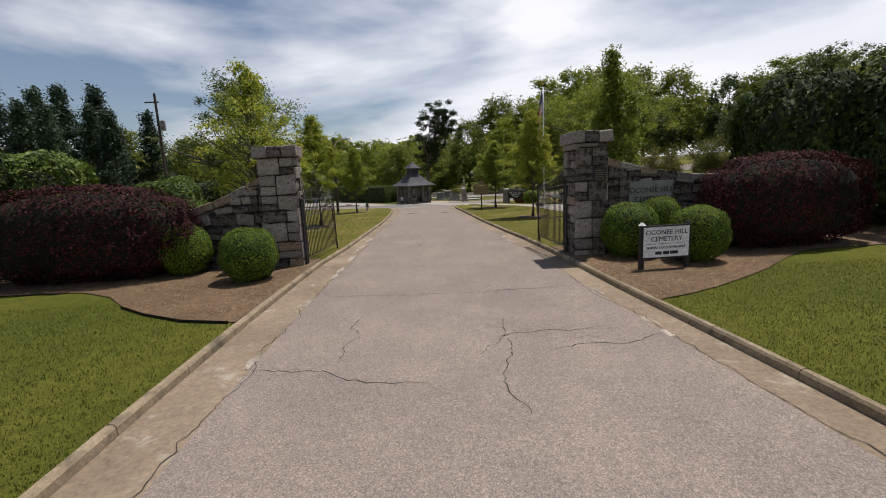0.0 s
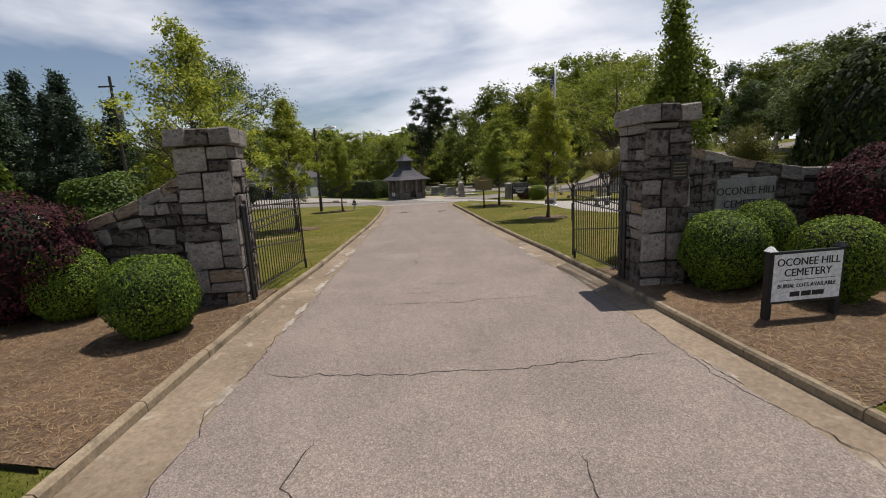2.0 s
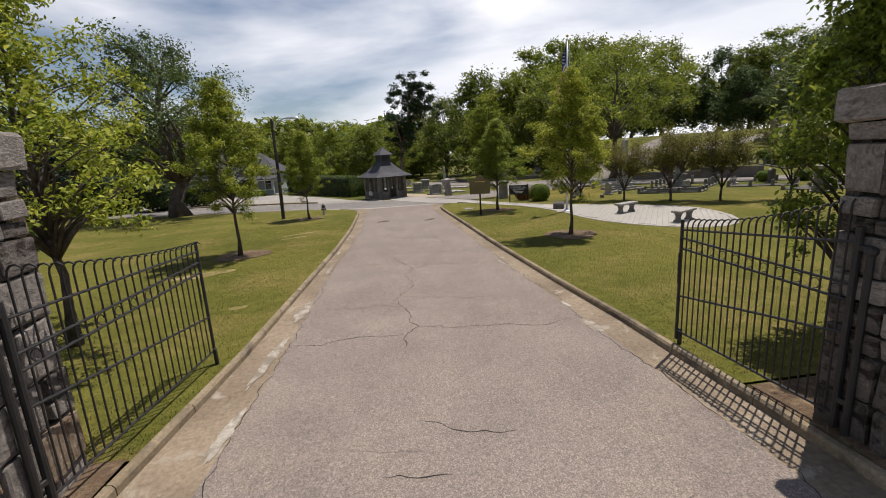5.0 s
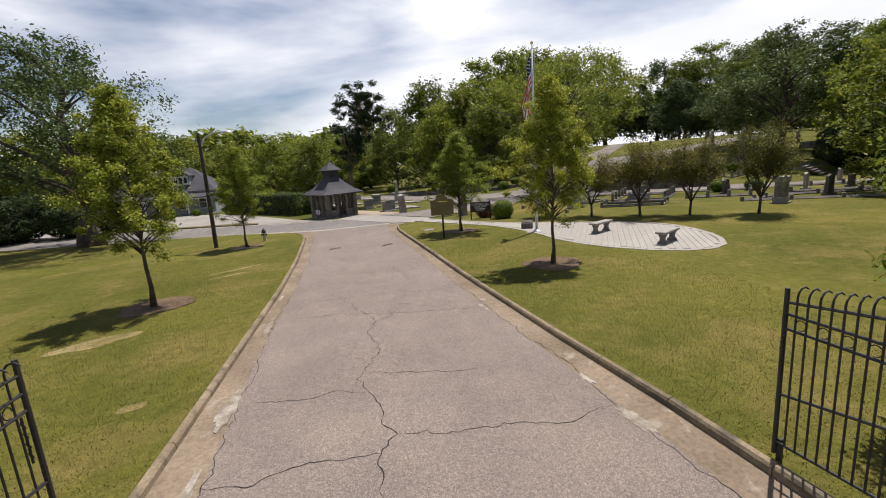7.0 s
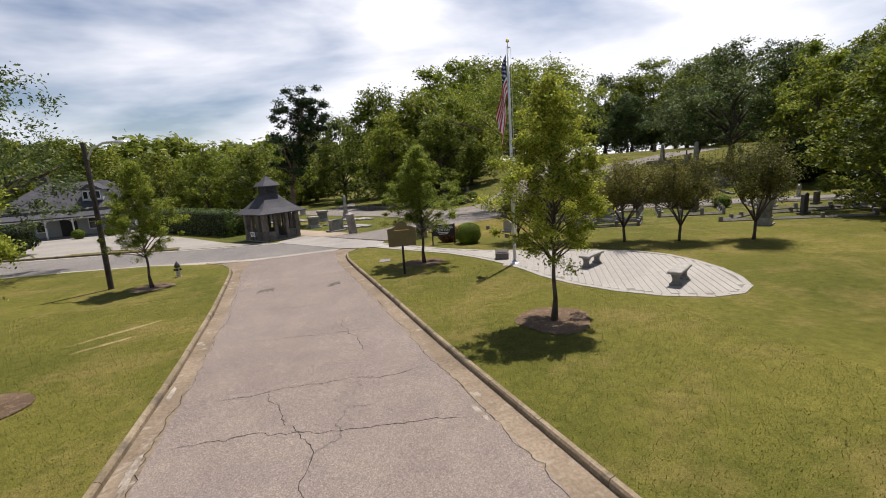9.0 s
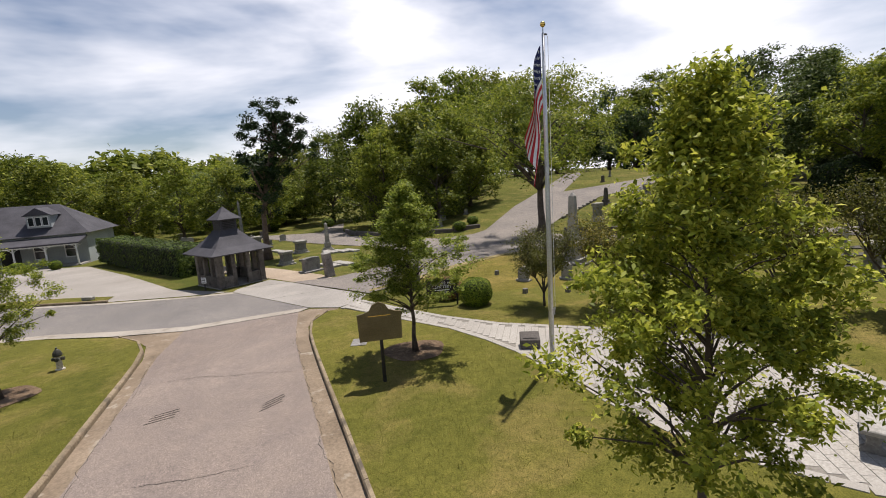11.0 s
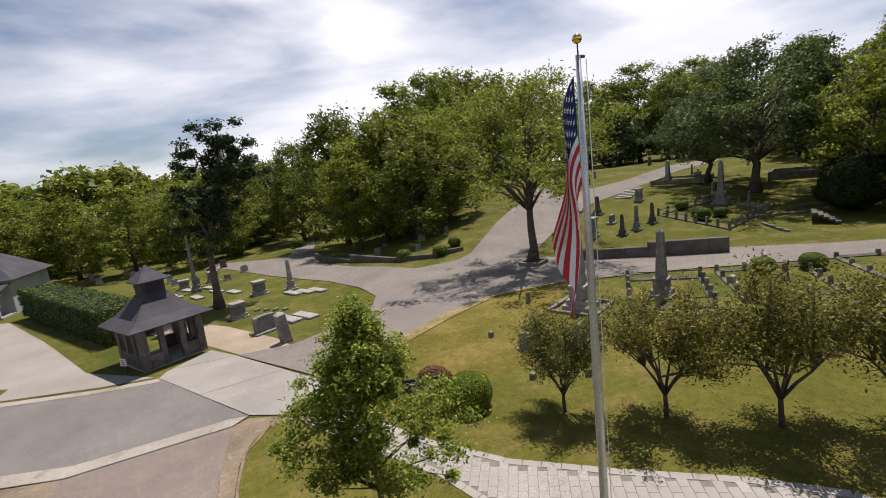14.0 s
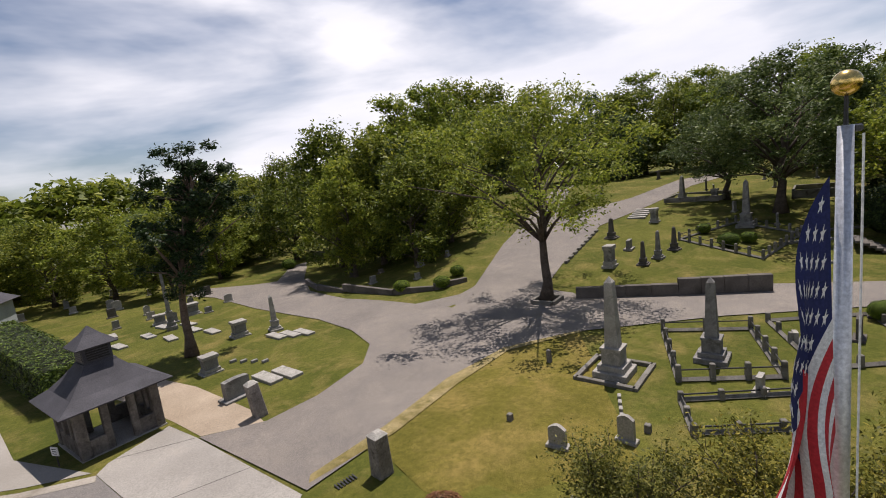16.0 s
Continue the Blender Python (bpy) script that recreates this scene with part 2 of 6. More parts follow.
IRON = surface("black_iron", (0.010, 0.010, 0.011), (0.028, 0.026, 0.025), 3, 40, 0.5, 0.2, spec=0.5)
STEEL = surface("aluminium", (0.50, 0.51, 0.52), (0.62, 0.63, 0.64), 3, 40, 0.42, 0.05, metal=0.7)
GOLD = surface("gilded_ball", (0.75, 0.52, 0.16), (0.90, 0.66, 0.25), 4, 40, 0.22, 0.02, metal=1.0)
BRONZE = surface("painted_bronze", (0.13, 0.105, 0.05), (0.19, 0.155, 0.08), 2, 30, 0.5, 0.2, metal=0.35)
BARK = surface("bark", (0.055, 0.042, 0.034), (0.13, 0.105, 0.085), 2.5, 12, 0.95, 0.9, depth=0.05)
PINE_BARK = surface("pine_bark", (0.10, 0.07, 0.052), (0.19, 0.14, 0.11), 2.5, 9, 0.95, 0.9, depth=0.05)
POLE_WOOD = surface("creosoted_wood", (0.035, 0.028, 0.023), (0.08, 0.065, 0.055), 2, 18, 0.9, 0.4)
WHITE = surface("white_paint", (0.68, 0.68, 0.66), (0.78, 0.78, 0.77), 1, 20, 0.6, 0.05)
SIGN_WHITE = surface("sign_white", (0.66, 0.66, 0.66), (0.76, 0.76, 0.76), 1.5, 24, 0.45, 0.02)
BLACK = surface("black_paint", (0.012, 0.012, 0.013), (0.024, 0.023, 0.023), 2, 24, 0.45, 0.05)
SIDING = surface("grey_siding", (0.30, 0.33, 0.33), (0.38, 0.41, 0.41), 0.7, 14, 0.75, 0.15)
DARK_GLASS = surface("dark_window", (0.015, 0.018, 0.02), (0.03, 0.034, 0.037), 1, 10, 0.12, 0.02, spec=0.6)
HYDRANT_GREEN = surface("dark_enamel", (0.03, 0.034, 0.028), (0.065, 0.06, 0.045), 3, 30, 0.4, 0.1)
HYDRANT_WHITE = surface("worn_white_enamel", (0.40, 0.37, 0.30), (0.62, 0.58, 0.50), 6, 30, 0.5, 0.2, (0.2, 0.12, 0.06), 8, (0.55, 0.65))
FLAG_RED = surface("red_cloth", (0.40, 0.022, 0.03), (0.52, 0.035, 0.045), 3, 60, 0.8, 0.1)
FLAG_WHITE = surface("white_cloth", (0.66, 0.66, 0.66), (0.76, 0.76, 0.76), 3, 60, 0.8, 0.1)
FLAG_BLUE = surface("blue_cloth", (0.015, 0.02, 0.085), (0.025, 0.032, 0.12), 3, 60, 0.8, 0.1)
PAVER = surface("paver", (0.305, 0.285, 0.25), (0.385, 0.362, 0.322), 0.4, 24, 0.9, 0.3, (0.33, 0.30, 0.26), 0.9, (0.56, 0.72), vary=0.035, depth=0.01)
PAVER_JOINT = surface("paver_joint", (0.17, 0.155, 0.13), (0.23, 0.212, 0.18), 2, 30, 0.95, 0.3)
LEAF_YOUNG = leaf("young_tree_leaf", (0.10, 0.14, 0.016), (0.28, 0.33, 0.04), (0.52, 0.53, 0.095), 0.42)
LEAF_OAK = leaf("oak_leaf", (0.085, 0.12, 0.017), (0.19, 0.245, 0.032), (0.34, 0.37, 0.058), 0.42)
LEAF_WOOD = leaf("woodland_leaf", (0.05, 0.074, 0.011), (0.145, 0.185, 0.025), (0.30, 0.32, 0.05), 0.38)
LEAF_OLD = leaf("old_oak_leaf", (0.04, 0.07, 0.022), (0.085, 0.125, 0.04), (0.17, 0.215, 0.08), 0.3)
# Leaf tones kept near black, with the banks' deep shade put into them.
LEAF_DARK = leaf("shaded_evergreen_leaf", (0.009, 0.019, 0.004), (0.020, 0.038, 0.007), (0.062, 0.09, 0.016), 0.15, 0.7)
LEAF_PINE = leaf("pine_needle", (0.016, 0.034, 0.013), (0.033, 0.06, 0.018), (0.062, 0.098, 0.03), 0.15)
LEAF_CEDAR = leaf("cedar_needle", (0.02, 0.04, 0.025), (0.045, 0.075, 0.048), (0.08, 0.115, 0.08), 0.15)
LEAF_BOX = leaf("boxwood_leaf", (0.024, 0.05, 0.005), (0.10, 0.163, 0.012), (0.23, 0.295, 0.025), 0.08, 0.75)
LEAF_PURPLE = leaf("purple_leaf", (0.012, 0.004, 0.006), (0.033, 0.008, 0.012), (0.10, 0.024, 0.030), 0.15, 0.85)
LEAF_MYRTLE = leaf("myrtle_leaf", (0.055, 0.063, 0.011), (0.14, 0.14, 0.023), (0.27, 0.235, 0.045), 0.28)
LEAF_BRONZE = leaf("bronze_leaf", (0.10, 0.045, 0.025), (0.18, 0.085, 0.045), (0.26, 0.14, 0.07), 0.3)
LEAF_BRIGHT = leaf("bright_shrub_leaf", (0.032, 0.062, 0.009), (0.085, 0.135, 0.017), (0.16, 0.21, 0.03), 0.3)
LEAF_HEDGE = leaf("hedge_leaf", (0.018, 0.036, 0.006), (0.05, 0.085, 0.011), (0.115, 0.165, 0.022), 0.1)
# Near-black heart of the shrubs: the shade between twigs is in its colour.
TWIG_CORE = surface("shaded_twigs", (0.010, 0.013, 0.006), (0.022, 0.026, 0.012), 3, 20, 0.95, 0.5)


# ---- building helpers ----
def thing(name, label, category, group="", kind="", at=(0, 0, 0), turn=0):
    e = new(name)
    e.matrix_world = pose(*at, 0, 0, turn)
    return tagged(e, label, category, group, kind)


def link_mesh(name, me, material, parent=None, label="", smooth=False):
    ob = new(name, me)
    if material and not me.materials:
        me.materials.append(material)
    if smooth:
        me.polygons.foreach_set("use_smooth", np.ones(len(me.polygons), dtype=bool))
    if parent:
        ob.parent = parent
    if label:
        tagged(ob, label)
    return ob


def part(name, bm, material, parent=None, label="", smooth=False):
    me = bpy.data.meshes.new(name)
    bm.to_mesh(me)
    bm.free()
    return link_mesh(name, me, material, parent, label, smooth)


def structure(name, bm, material, label, category):
    return tagged(part(name, bm, material), label, category, kind="structure")


def add_box(bm, c, s, turn=0.0, bevel=0.0, taper=1.0):
    """A box of size s round c; taper narrows its top."""
    r = bmesh.ops.create_cube(bm, size=1.0, matrix=Matrix.Translation(c) @ Matrix.Rotation(radians(turn), 4, "Z") @ Matrix.Diagonal((*s, 1)))
    vs = r["verts"]
    if taper != 1.0:
        for v in vs:
            if v.co.z > c[2]:
                v.co.x, v.co.y = c[0] + (v.co.x - c[0]) * taper, c[1] + (v.co.y - c[1]) * taper
    if bevel:
        bmesh.ops.bevel(bm, geom=list({e for v in vs for e in v.link_edges}), offset=bevel, segments=1, affect="EDGES", profile=0.6)
    return vs


def add_tube(bm, pts, radii, seg=8, cap=True):
    """A tube along points."""
    rings = []
    pts = [Vector(p) for p in pts]
    for i, p in enumerate(pts):
        d = (pts[min(i + 1, len(pts) - 1)] - pts[max(i - 1, 0)]).normalized()
        a = d.cross(Vector((0, 0, 1)) if abs(d.z) < 0.9 else Vector((1, 0, 0))).normalized()
        b = d.cross(a)
        rings.append([bm.verts.new(p + (a * math.cos(k * math.tau / seg) + b * math.sin(k * math.tau / seg)) * radii[i]) for k in range(seg)])
    for r0, r1 in zip(rings, rings[1:]):
        for k in range(seg):
            bm.faces.new((r0[k], r0[(k + 1) % seg], r1[(k + 1) % seg], r1[k]))
    if cap and seg > 2:
        bm.faces.new(rings[-1])
        bm.faces.new(rings[0][::-1])
    return rings


def add_lathe(bm, profile, seg=16, at=(0, 0, 0)):
    """A turned shape: profile of (radius, height)."""
    rings = [[bm.verts.new((at[0] + r * math.cos(k * math.tau / seg), at[1] + r * math.sin(k * math.tau / seg), at[2] + z)) for k in range(seg)] for r, z in profile]
    for r0, r1 in zip(rings, rings[1:]):
        for k in range(seg):
            bm.faces.new((r0[k], r0[(k + 1) % seg], r1[(k + 1) % seg], r1[k]))
    bm.faces.new(rings[-1])
    bm.faces.new(rings[0][::-1])


def quads(name, v):
    """A mesh of loose four-sided leaves, v of shape (n, 4, 3)."""
    k = len(v)
    me = bpy.data.meshes.new(name)
    me.vertices.add(4 * k)
    me.vertices.foreach_set("co", np.ascontiguousarray(v, dtype=np.float32).ravel())
    me.loops.add(4 * k)
    me.loops.foreach_set("vertex_index", np.arange(4 * k, dtype=np.int32))
    me.polygons.add(k)
    me.polygons.foreach_set("loop_start", np.arange(0, 4 * k, 4, dtype=np.int32))
    me.update()
    me.validate()
    return me


def leaf_quads(centres, size, rng, lift=0.5, outward=None):
    """Pointed leaves at the centres, their faces turned up or outwards."""
    k = len(centres)
    nrm = rng.normal(size=(k, 3))
    nrm[:, 2] = np.abs(nrm[:, 2]) + lift
    if outward is not None:
        nrm = 0.38 * rng.normal(size=(k, 3)) + outward
    nrm /= np.linalg.norm(nrm, axis=1, keepdims=True)
    a = np.cross(nrm, rng.normal(size=(k, 3)))
    a /= np.linalg.norm(a, axis=1, keepdims=True) + 1e-9
    b = np.cross(nrm, a)
    s = size * rng.uniform(0.6, 1.35, (k, 1))
    a, b = a * s, b * s * 0.46
    sag = nrm * s * 0.18
    return np.stack([centres - a, centres - b + sag, centres + a, centres + b + sag], 1)


def clamp(v, lo, hi):
    return min(hi, max(lo, v))


def ease(a, b, x):
    t = clamp((x - a) / (b - a), 0, 1)
    return t * t * (3 - 2 * t)


def ground_z(x, y):
    """The lie of the land: it falls gently away from the gate and climbs a hill beyond the lane."""
    z = 0.25 - 0.0125 * clamp(y - 13, 0, 20) - 0.02 * clamp(y - 33, 0, 25) - 0.03 * clamp(y - 58, 0, 35)
    d = (x - 6.6) * 0.435 + (y - 30) * 0.9
    s = (x - 6.6) * 0.9 - (y - 30) * 0.435
    return z + 0.13 * clamp(d - 29.5, 0, 45) * ease(-14, 4, s)


def on(x, y, dz=0.0):
    return (x, y, ground_z(x, y) + dz)


def sheet(poly, dz, step=1.5, edge_dz=None):
    """A patch of ground with the outline poly, laid dz above the land."""
    bm = bmesh.new()
    f = bm.faces.new([bm.verts.new((x, y, 0)) for x, y in poly])
    if f.normal.z == 0:
        f.normal_update()
    if f.normal.z < 0:
        f.normal_flip()
    bmesh.ops.triangulate(bm, faces=[f])
    xs, ys = [p[0] for p in poly], [p[1] for p in poly]
    for axis, lo, hi in ((0, min(xs), max(xs)), (1, min(ys), max(ys))):
        k = math.ceil(lo / step) * step
        while k < hi:
            co, no = ((k, 0, 0), (1, 0, 0)) if axis == 0 else ((0, k, 0), (0, 1, 0))
            bmesh.ops.bisect_plane(bm, geom=bm.verts[:] + bm.edges[:] + bm.faces[:], plane_co=co, plane_no=no)
            k += step
    for v in bm.verts:
        v.co.z = ground_z(v.co.x, v.co.y) + (dz(v.co.x, v.co.y) if callable(dz) else dz)
    bmesh.ops.recalc_face_normals(bm, faces=bm.faces)
    if sum(q.normal.z for q in bm.faces) < 0:
        bmesh.ops.reverse_faces(bm, faces=bm.faces)
    return bm


def inside(poly, x, y):
    hit = False
    for (x0, y0), (x1, y1) in zip(poly, poly[1:] + poly[:1]):
        if (y0 > y) != (y1 > y) and x < (x1 - x0) * (y - y0) / (y1 - y0) + x0:
            hit = not hit
    return hit


def along(line, step):
    """Points and headings at even steps along a line of points."""
    out, carry = [], 0.0
    for (x0, y0), (x1, y1) in zip(line, line[1:]):
        ln = math.hypot(x1 - x0, y1 - y0)
        k = carry
        while k < ln:
            out.append((x0 + (x1 - x0) * k / ln, y0 + (y1 - y0) * k / ln, math.atan2(y1 - y0, x1 - x0)))
            k += step
        carry = k - ln
    return out


def letters(name, words, size, at, parent, material, turn=(90, 0, 0), label=""):
    """Raised lettering as a mesh, centred at the point."""
    cu = bpy.data.curves.new(name, "FONT")
    cu.body, cu.size, cu.extrude, cu.align_x, cu.align_y = words, size, 0.004, "CENTER", "CENTER"
    cu.resolution_u = 3
    tmp = bpy.data.objects.new(name, cu)
    me = bpy.data.meshes.new_from_object(tmp)
    bpy.data.objects.remove(tmp)
    me.materials.clear()
    ob = link_mesh(name, me, material, parent, label)
    ob.matrix_local = pose(*at, *turn)
    return ob


# ---- the ground and the roads ----
gx = np.unique(np.concatenate([np.arange(-90, 150, 2.0), [-900, -600, -400, -250, -160, -120, 180, 230, 320, 480, 900]]))
gy = np.unique(np.concatenate([np.arange(-30, 150, 2.0), [-500, -250, -120, -60, 180, 230, 320, 480, 900, 1500]]))
gm = bpy.data.meshes.new("ground")
gv = [on(float(x), float(y)) for y in gy for x in gx]
nx = len(gx)
gf = [(j * nx + i, j * nx + i + 1, (j + 1) * nx + i + 1, (j + 1) * nx + i) for j in range(len(gy) - 1) for i in range(nx - 1)]
gm.from_pydata(gv, [], gf)
tagged(link_mesh("ground", gm, ROUGH_TURF), "wide grassy ground rising to a wooded hill", "ground", kind="structure")

LEFT = [(-3.55, -30), (-3.4, -5), (-3.3, 5), (-3.2, 8), (-3.03, 11), (-2.85, 13.5), (-2.5, 16.5), (-2.15, 21), (-1.75, 26), (-1.52, 31), (-1.48, 36), (-1.5, 38.2), (-1.75, 39.8), (-2.4, 41.0), (-3.4, 42.0)]
RIGHT = [(4.65, -30), (4.5, -5), (4.4, 5), (4.28, 9), (4.27, 13), (4.22, 16.5), (4.08, 19), (3.86, 25), (3.8, 29.5), (3.71, 34), (3.69, 37), (3.8, 38.6), (4.1, 39.6), (4.6, 40.2), (5.3, 40.3)]


def gutter_l(y):
    return 0.82 - 0.42 * ease(12, 22, y)


def gutter_r(y):
    return 0.56 - 0.12 * ease(15, 24, y)


EDGE_L = [(x + gutter_l(y), y) for x, y in LEFT[:-3]]
EDGE_R = [(x - gutter_r(y), y) for x, y in RIGHT[:-3]]
drive = EDGE_L + [(-0.75, 41.05), (3.6, 41.1)] + EDGE_R[::-1]
structure("driveway", sheet(drive, 0.03), ASPHALT, "worn grey asphalt drive with wandering cracks", "road")
structure("gutter_left", sheet(LEFT + [(-0.75, 41.07)] + EDGE_L[::-1], 0.024), GUTTER, "stained concrete gutter beside the drive", "gutter")
structure("gutter_right", sheet(RIGHT + [(5.2, 40.75), (4.1, 41.4), (3.6, 41.12)] + EDGE_R[::-1], 0.024), GUTTER, "stained concrete gutter beside the drive", "gutter")
street_poly = [(4.1, 41.6), (3.6, 41.15), (-0.75, 41.1), (-3.4, 42.1), (-6, 43.5), (-10, 44.9), (-15, 46.1), (-28, 50.4), (-60, 63), (-60, 71.5), (-30, 58.7), (-18, 54.9), (-9.4, 51.9), (-5.9, 50.2), (-1.63, 48.5), (0.6, 48.0)]
structure("street", sheet(street_poly, 0.022), STREET, "patched grey asphalt street across the drive", "road")
slab_poly = [(0.6, 48.02), (0.8, 48.7), (2.5, 50.5), (3.7, 48.5), (6.85, 42.5), (6.3, 41.35), (5.25, 40.8), (4.12, 41.62)]
structure("concrete_apron", sheet(slab_poly, 0.035), SLAB, "pale cast concrete apron before the lodge", "pavement")
lot_poly = [(0.4, 48.3), (-1.63, 48.8), (-5.9, 50.45), (-9.4, 52.1), (-18, 55.1), (-32, 60.2), (-32, 76.5), (-19, 76), (-13.6, 73), (-7.6, 61.4), (-2.9, 51.6)]
structure("parking_lot", sheet(lot_poly, 0.02), GRAVEL, "pale gravel parking apron before a house", "pavement")
lane_poly = [(3.75, 48.5), (6.2, 48.1), (8.4, 49.1), (11, 51.3), (12.1, 53.9), (11.9, 57.5), (10.6, 62.3), (6.5, 72), (2.8, 83), (-0.8, 89), (1.5, 91.5), (7, 87), (9.5, 86), (12.2, 97.8), (15, 99.5), (12.4, 84), (11.8, 75), (13.6, 67), (17.2, 59.6), (20.5, 58.8), (22.2, 59.5), (30.5, 68), (38.8, 75.2), (54, 89), (62, 97), (64.5, 95.5), (56, 87), (41, 72.5), (54, 73), (67.5, 76.3), (75, 75), (75, 72.3), (64, 71.5), (51.4, 67.8), (41, 65.4), (30, 58.5), (25.5, 55.2), (26.5, 53), (34.9, 45.4), (38.6, 41.2), (60, 24), (58, 20.5), (35, 38.8), (28, 43.8), (21.6, 47.2), (17.4, 47.8), (13.8, 46.2), (10.2, 44.1), (7.0, 42.6)]
structure("cemetery_lane", sheet(lane_poly, 0.05), LANE, "sun-bleached asphalt lane winding between lawns", "road")
structure("dirt_track", sheet([(2.7, 50.7), (3.8, 48.6), (6.1, 48.15), (5.6, 49.8), (3.2, 54.6), (-0.5, 60), (-2.3, 58.6), (0.8, 54)], 0.018), DIRT, "bare sandy track beside the lodge", "ground")
# lawns behind the kerbs
lawn_left = [(x - 0.095, y) for x, y in LEFT[:-1]] + [(-6, 43.1), (-10, 44.5), (-15, 45.7), (-28, 49.9), (-40, 30), (-40, 13.9), (-4.5, 13.9)]
lawn_left = [(-2.9, 13.9)] + [p for p in lawn_left if p[1] > 13.5]
structure("street_gutter_near", sheet([(4.05, 41.57), (3.6, 41.17), (-0.75, 41.12), (-3.4, 42.1), (-6, 43.5), (-10, 44.9), (-15, 46.1), (-28, 50.4), (-28, 50.9), (-15, 46.6), (-10, 45.45), (-6, 44.1), (-3.2, 42.75), (-0.7, 41.75), (3.5, 41.75)], 0.034), CONCRETE, "pale concrete gutter strip along the street", "gutter")
structure("street_gutter_far", sheet([(0.6, 47.98), (-1.63, 48.47), (-5.9, 50.15), (-9.4, 51.85), (-18, 54.85), (-18, 54.3), (-9.3, 51.35), (-5.7, 49.6), (-1.5, 48.0), (0.7, 47.5)], 0.034), CONCRETE, "pale concrete gutter strip along the street", "gutter")
structure("lawn_left", sheet(lawn_left, 0.13), TURF, "mown lawn with dry tracks beside the drive", "lawn")
lawn_right = [(x + 0.095, y) for x, y in RIGHT if y > 13.8] + [(6.4, 41.0), (6.9, 42.1), (8.4, 42.2), (12, 40.4), (24, 34.6), (46, 24), (45, 13.8), (6, 13.8)]
lawn_right = [(4.36, 13.8)] + lawn_right


def lawn_lift(x, y):
    return 0.13 - 0.118 * ease(7.2, 11.2, (x - 6.6) * 0.435 + (y - 30) * 0.9)


structure("lawn_right", sheet(lawn_right, lawn_lift), TURF, "mown lawn with dry patches beside the drive", "lawn")
front_left = [(x - 0.095, y) for x, y in LEFT if y < 13.2] + [(-2.98, 13.5), (-2.96, 13.95), (-60, 13.95), (-60, -30)]
structure("front_lawn_left", sheet(front_left, 0.13), FRONT_TURF, "lush green lawn before the gate wall", "lawn")
front_right = [(x + 0.095, y) for x, y in RIGHT if y < 13.2] + [(4.36, 13.75), (60, 13.75), (60, -30)]
structure("front_lawn_right", sheet(front_right, 0.13), FRONT_TURF, "lush green lawn before the gate wall", "lawn")
BED_L = [(-3.33, 7.85), (-4.4, 8.15), (-5.4, 8.75), (-6.3, 9.5), (-7.1, 10.4), (-8.2, 11.1), (-12, 11.4), (-20, 11.7), (-20, 13.9), (-2.95, 13.9), (-3.12, 11)]
BED_R = [(4.4, 7.5), (5.2, 7.75), (6, 8.1), (7.1, 8.7), (8.1, 9.3), (9.3, 10.2), (10.6, 11.0), (20, 11.2), (20, 13.7), (4.37, 13.7), (4.38, 11)]
structure("mulch_bed_left", sheet(BED_L, 0.155, 0.7), MULCH, "brown pine-straw bed round the shrubs", "planting bed")
structure("mulch_bed_right", sheet(BED_R, 0.155, 0.7), MULCH, "brown pine-straw bed round the shrubs", "planting bed")


# ---- kerbs ----
def kerbs(name, line, side):
    holder = thing(name, "weathered concrete kerb in cast lengths", "kerb", kind="structure")
    pts = along(line, 1.5)
    for i, ((x0, y0, _), (x1, y1, _)) in enumerate(zip(pts, pts[1:])):
        if y0 < -12:
            continue
        bm = bmesh.new()
        d = Vector((x1 - x0, y1 - y0, 0)).normalized()
        nrm = Vector((d.y, -d.x, 0)) * side
        gap = d * 0.006
        jolt = 0.008 * math.sin(i * 12.9)
        sec = [(0.0, -0.05), (0.005, 0.11), (0.03, 0.145), (0.10, 0.15), (0.115, -0.05)]
        ra, rb = [], []
        for (px, py, ring, g) in ((x0, y0, ra, gap), (x1, y1, rb, -gap)):
            z = ground_z(px, py)
            for o, h in sec:
                ring.append(bm.verts.new(Vector((px, py, z + h + jolt)) + g - nrm * (o + jolt)))
        for k in range(len(sec) - 1):
            bm.faces.new((ra[k], ra[k + 1], rb[k + 1], rb[k]))
        bm.faces.new(ra)
        bm.faces.new(rb[::-1])
        bmesh.ops.recalc_face_normals(bm, faces=bm.faces)
        part("kerbstone", bm, KERB, holder)


kerbs("kerb_left", LEFT, 1)
kerbs("kerb_right", RIGHT, -1)
kerbs("kerb_street", [(-5.8, 50.2), (-9.4, 51.95), (-14, 53.7), (-22, 56.5)], -1)


